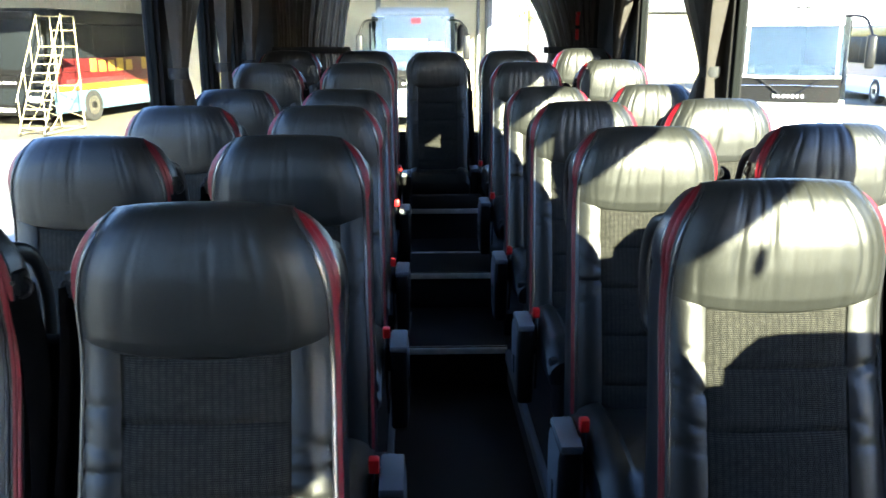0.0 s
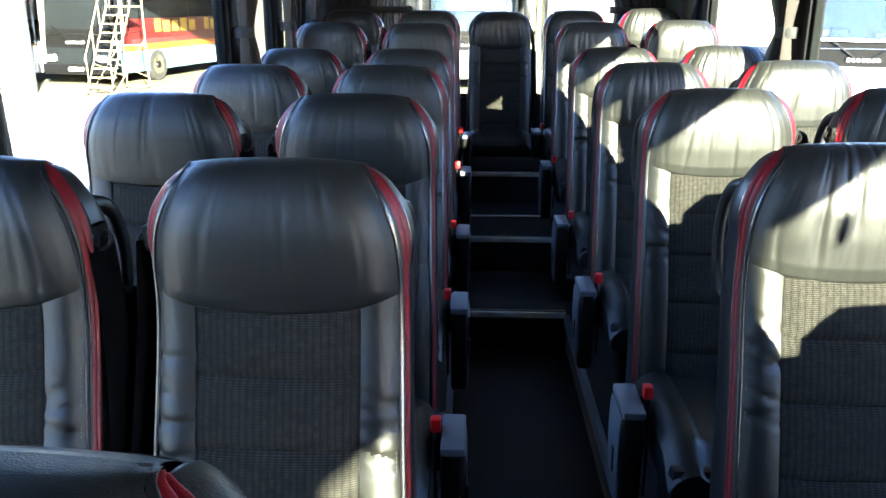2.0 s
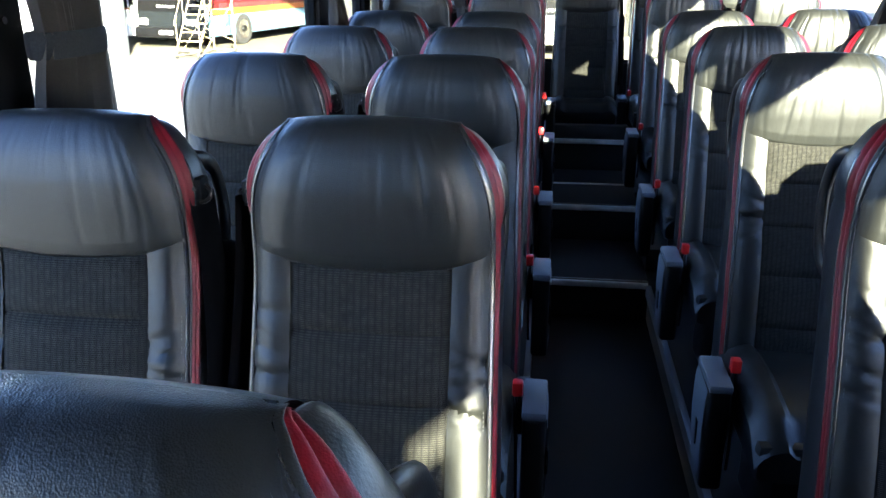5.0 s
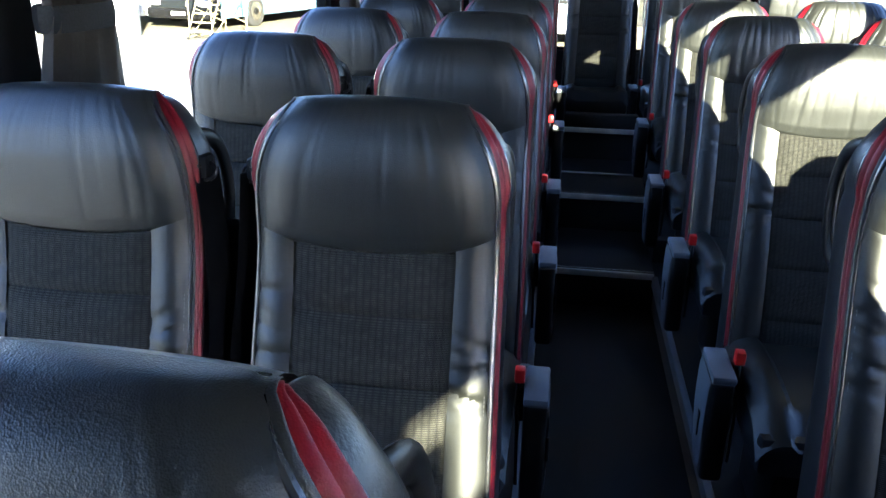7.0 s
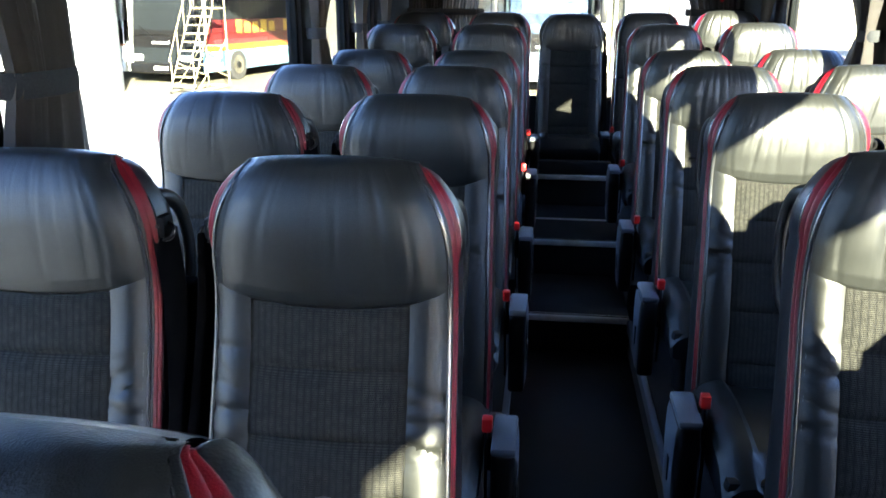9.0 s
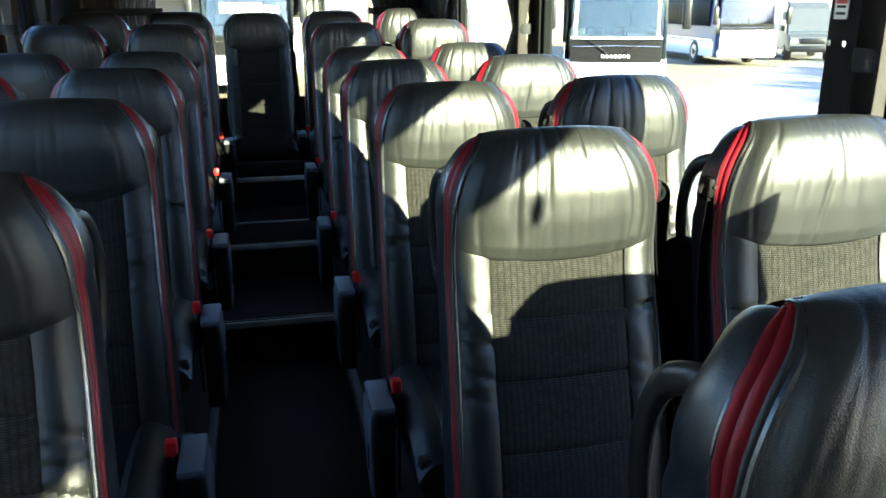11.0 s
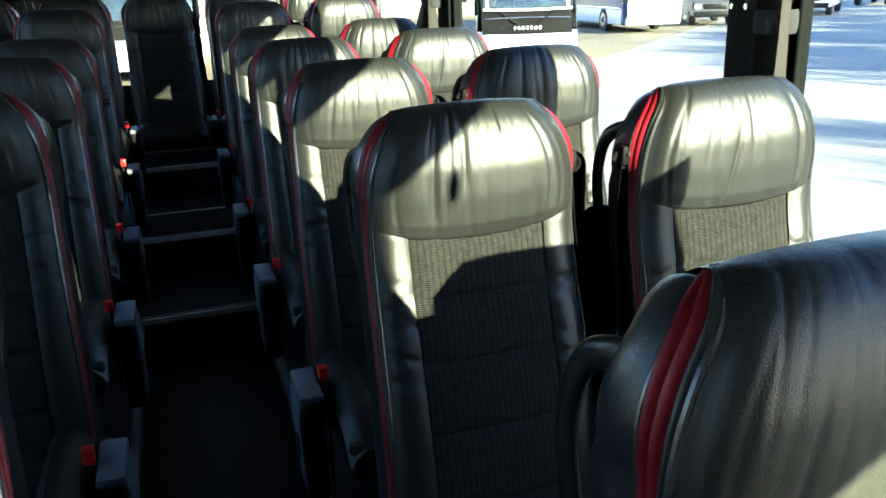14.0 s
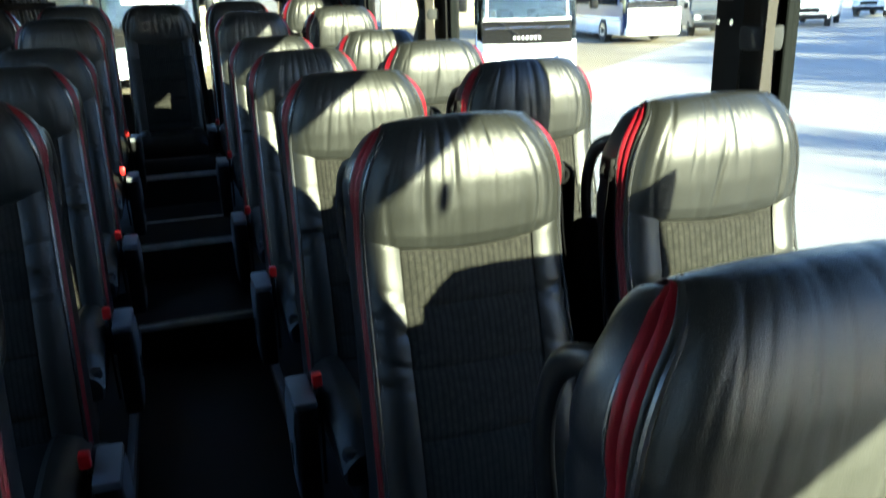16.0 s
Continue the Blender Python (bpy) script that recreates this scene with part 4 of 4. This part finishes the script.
for x in (-9.2, 2.6):
    post = part("canopy_post", box((x - 0.1, 30.5, GROUND), (x + 0.1, 30.7, 4.0), 0.01), GREY)
    tagged(post, "grey steel canopy post", "post", "canopy posts")

coat = part("hanging_coat", surface(lambda u, v: (1.62 + (0.10 + 0.16 * v ** 0.5 + 0.03 * math.sin(7 * v)) * math.cos(2 * math.pi * u), 30.80 + 0.09 * math.sin(2 * math.pi * u), 2.05 - 0.95 * v), 14, 10, close=True), BLACK)
tagged(coat, "dark coat hanging on the depot wall", "coat")


# ---- yellow access steps ----
def access_steps(x, y, turn):
    root = empty("access_steps", label="yellow steel access steps on wheels with hand rails", category="steps")
    n, rise, run, half = 10, 0.245, 0.150, 0.37
    for s in (-1, 1):
        part("stringer", tube([(s * half, 0.0, 0.10), (s * half, n * run, n * rise)], 0.018, 8), STEPS, root)
        part("hand_rail", tube([(s * half, 0.05, 0.95), (s * half, n * run, n * rise + 0.85), (s * half, n * run + 0.7, n * rise + 0.85)], 0.018, 8), STEPS, root)
        for k in (1, 4, 7, 10):
            part("rail_post", tube([(s * half, k * run, k * rise), (s * half, k * run, k * rise + 0.92)], 0.016, 6), STEPS, root)
        part("back_leg", tube([(s * half, n * run + 0.7, 0.0), (s * half, n * run + 0.7, n * rise + 0.85)], 0.022, 8), STEPS, root)
        part("brace", tube([(s * half, n * run + 0.7, 0.35), (s * half, n * run * 0.35, n * rise * 0.35)], 0.016, 6), STEPS, root)
        part("brace", tube([(s * half, n * run + 0.7, 1.5), (s * half, 0.35, 0.15)], 0.016, 6), STEPS, root)
        part("base_rail", tube([(s * half, 0.0, 0.08), (s * half, n * run + 0.75, 0.08)], 0.022, 8), STEPS, root)
        for yy in (0.05, n * run + 0.7):
            part("castor", disc((s * half, yy, 0.06), (1, 0, 0), 0.06, 0.04, 14), TYRE, root)
    for k in range(1, n + 1):
        part("tread", box((-half, k * run - 0.10, k * rise - 0.02), (half, k * run + 0.10, k * rise + 0.012), 0.006), STEPS, root)
    part("platform", box((-half, n * run, n * rise - 0.03), (half, n * run + 0.72, n * rise + 0.01), 0.006), STEPS, root)
    for z in (0.08, 1.3, n * rise + 0.45, n * rise + 0.85):
        part("cross_bar", tube([(-half, n * run + 0.7, z), (half, n * run + 0.7, z)], 0.016, 6), STEPS, root)
    root.matrix_basis = pose(x, y, GROUND, 0, 0, turn) @ Matrix.Scale(0.95, 4)


access_steps(-10.32, 21.6, -7)


# ---- trees ----
def bare_tree(x, y, height, seed):
    """A leafless tree: forking, tapering limbs down to fine twigs."""
    rng = random.Random(seed)
    root = empty("tree", label="tall bare winter tree at the edge of the yard", category="tree", group="bare trees")
    trunk, crown = bmesh.new(), bmesh.new()

    def limb(p, d, length, r, depth):
        pts, q, way = [p], p, d
        for k in range(3):
            way = (way + Vector((rng.uniform(-.25, .25), rng.uniform(-.25, .25), rng.uniform(-.05, .18)))).normalized()
            q = q + way * length / 3
            pts.append(q)
        bm = trunk if depth == 0 else crown
        n = 8 if depth == 0 else 5 if depth < 3 else 3
        rings = []
        for k, c in enumerate(pts):
            rr = r * (1 - 0.45 * k / 3)
            rings.append([bm.verts.new(c + Vector((math.cos(6.283 * j / n), math.sin(6.283 * j / n), 0)) * rr) for j in range(n)])
        for a, b in zip(rings, rings[1:]):
            for j in range(n):
                bm.faces.new((a[j], a[(j + 1) % n], b[(j + 1) % n], b[j]))
        if depth < 5:
            for k in range(5 if depth in (1, 4) else 4):
                spread = Vector((rng.uniform(-1, 1), rng.uniform(-1, 1), rng.uniform(0.1, 0.9)))
                limb(pts[-1] if k < 2 else pts[2], (way * 0.7 + spread * 0.8).normalized(), length * rng.uniform(0.6, 0.82), r * 0.64, depth + 1)
    limb(Vector((0, 0, 0)), Vector((0, 0, 1)), height * 0.30, height * 0.020, 0)
    grow = height / max(v.co.z for v in crown.verts)
    for bm in (trunk, crown):
        bmesh.ops.scale(bm, vec=(grow, grow, grow), verts=bm.verts)
    part("trunk", trunk, BARK, root)
    part("crown", crown, BARK, root)
    return root


kinds = [bare_tree(0, 0, 7.6, k + 1) for k in range(3)]
rng = random.Random(8)
row = [(21.5, -12), (23.5, -8), (25.7, -4), (28, 0), (30.5, 4), (33.5, 8.5), (36.5, 13), (40.5, 17.5), (44.5, 22), (49, 26.5), (54, 31), (61, 37)]
row += [(x + 5.0, y - 6.5) for x, y in row[:11]] + [(x + 9.0, y - 10.5) for x, y in row[:11:2]]
for k, (x, y) in enumerate(row):
    m = pose(x + rng.uniform(-0.8, 0.8), y + rng.uniform(-0.8, 0.8), GROUND, 0, 0, rng.uniform(0, 360)) @ Matrix.Diagonal((1.3, 1.3, rng.uniform(0.92, 1.08), 1))
    if k < 3:
        kinds[k].matrix_basis = m
    else:
        copy_thing(kinds[k % 3], m)


def leafy_tree(x, y, z_top, r, seed):
    rng = random.Random(seed)
    root = empty("tree", label="small tree with fresh yellow-green leaves", category="tree")
    part("trunk", tube([(0, 0, 0), (0.1, 0, 1.2), (0.05, 0.05, z_top - r)], 0.10, 8), BARK, root)
    bm = bmesh.new()
    for k in range(900):
        d = Vector((rng.gauss(0, 1), rng.gauss(0, 1), rng.gauss(0, 1))).normalized() * r * rng.random() ** 0.4
        d *= 1 + 0.3 * math.sin(5 * d.x) * math.cos(4 * d.z)
        c = Vector((0, 0, z_top - r)) + d
        q = Euler((rng.uniform(0, 6), rng.uniform(0, 6), rng.uniform(0, 6))).to_matrix()
        vs = [bm.verts.new(c + q @ Vector(p)) for p in ((-.06, 0, 0), (0, -.035, 0.01), (.06, 0, 0), (0, .035, 0.01))]
        bm.faces.new(vs)
    part("crown", bm, LEAF, root, smooth=False)
    root.location = (x, y, GROUND)


leafy_tree(6.0, 45.0, 5.2, 1.1, 4)


# ---- small fittings in the coach ----
def hammer(at, side):
    h = empty("emergency_hammer", at, "small red emergency hammer clipped to the pillar", "hammer", "emergency hammers")
    part("handle", box((-0.012, -0.009, -0.13), (0.012, 0.009, 0.03), 0.007, 3), BUCKLE, h)
    part("head", box((-0.012, -0.035, 0.025), (0.012, 0.035, 0.050), 0.006, 2), BUCKLE, h)
    part("clip", box((-0.016, -0.013, -0.06), (0.016, 0.013, -0.035), 0.004), BLACK, h)
    return h


def notice(at, w, hgt, red=True, axis="x"):
    nrm = empty("safety_notice", at, "small red and white safety notice stuck on trim", "notice", "safety notices")
    def b(lo, hi, t):
        return box((-t, lo[0], lo[1]), (t, hi[0], hi[1])) if axis == "x" else box((lo[0], -t, lo[1]), (hi[0], t, hi[1]))
    part("card", b((-w / 2, -hgt / 2), (w / 2, hgt / 2), 0.0012), STICKER_WHITE, nrm)
    part("red_field", b((-w / 2 + 0.003, 0.0), (w / 2 - 0.003, hgt / 2 - 0.003), 0.0020), STICKER_RED, nrm)
    for k in range(3):
        part("text_bar", b((-w / 2 + 0.006, -hgt / 2 + 0.008 + 0.012 * k), (w / 2 - 0.006, -hgt / 2 + 0.013 + 0.012 * k), 0.0020), BLACK, nrm)


notice((WALL - 0.0565, 1.262, 1.455), 0.036, 0.055)
hammer((0.93, REAR - 0.075, 1.615), 1)
notice((1.02, REAR - 0.006, 1.56), 0.05, 0.07, axis="y")
spot = part("round_sticker", disc((WALL + 0.030, -0.447, 1.662), (1, 0, 0), 0.020, 0.002, 24), PILLAR)
spot.scale = (1, 1.1, 1.3)
spot.location = (0, 0.447 * 0.1, -1.662 * 0.3)
tagged(spot, "small dark round sticker on the window pane", "sticker")
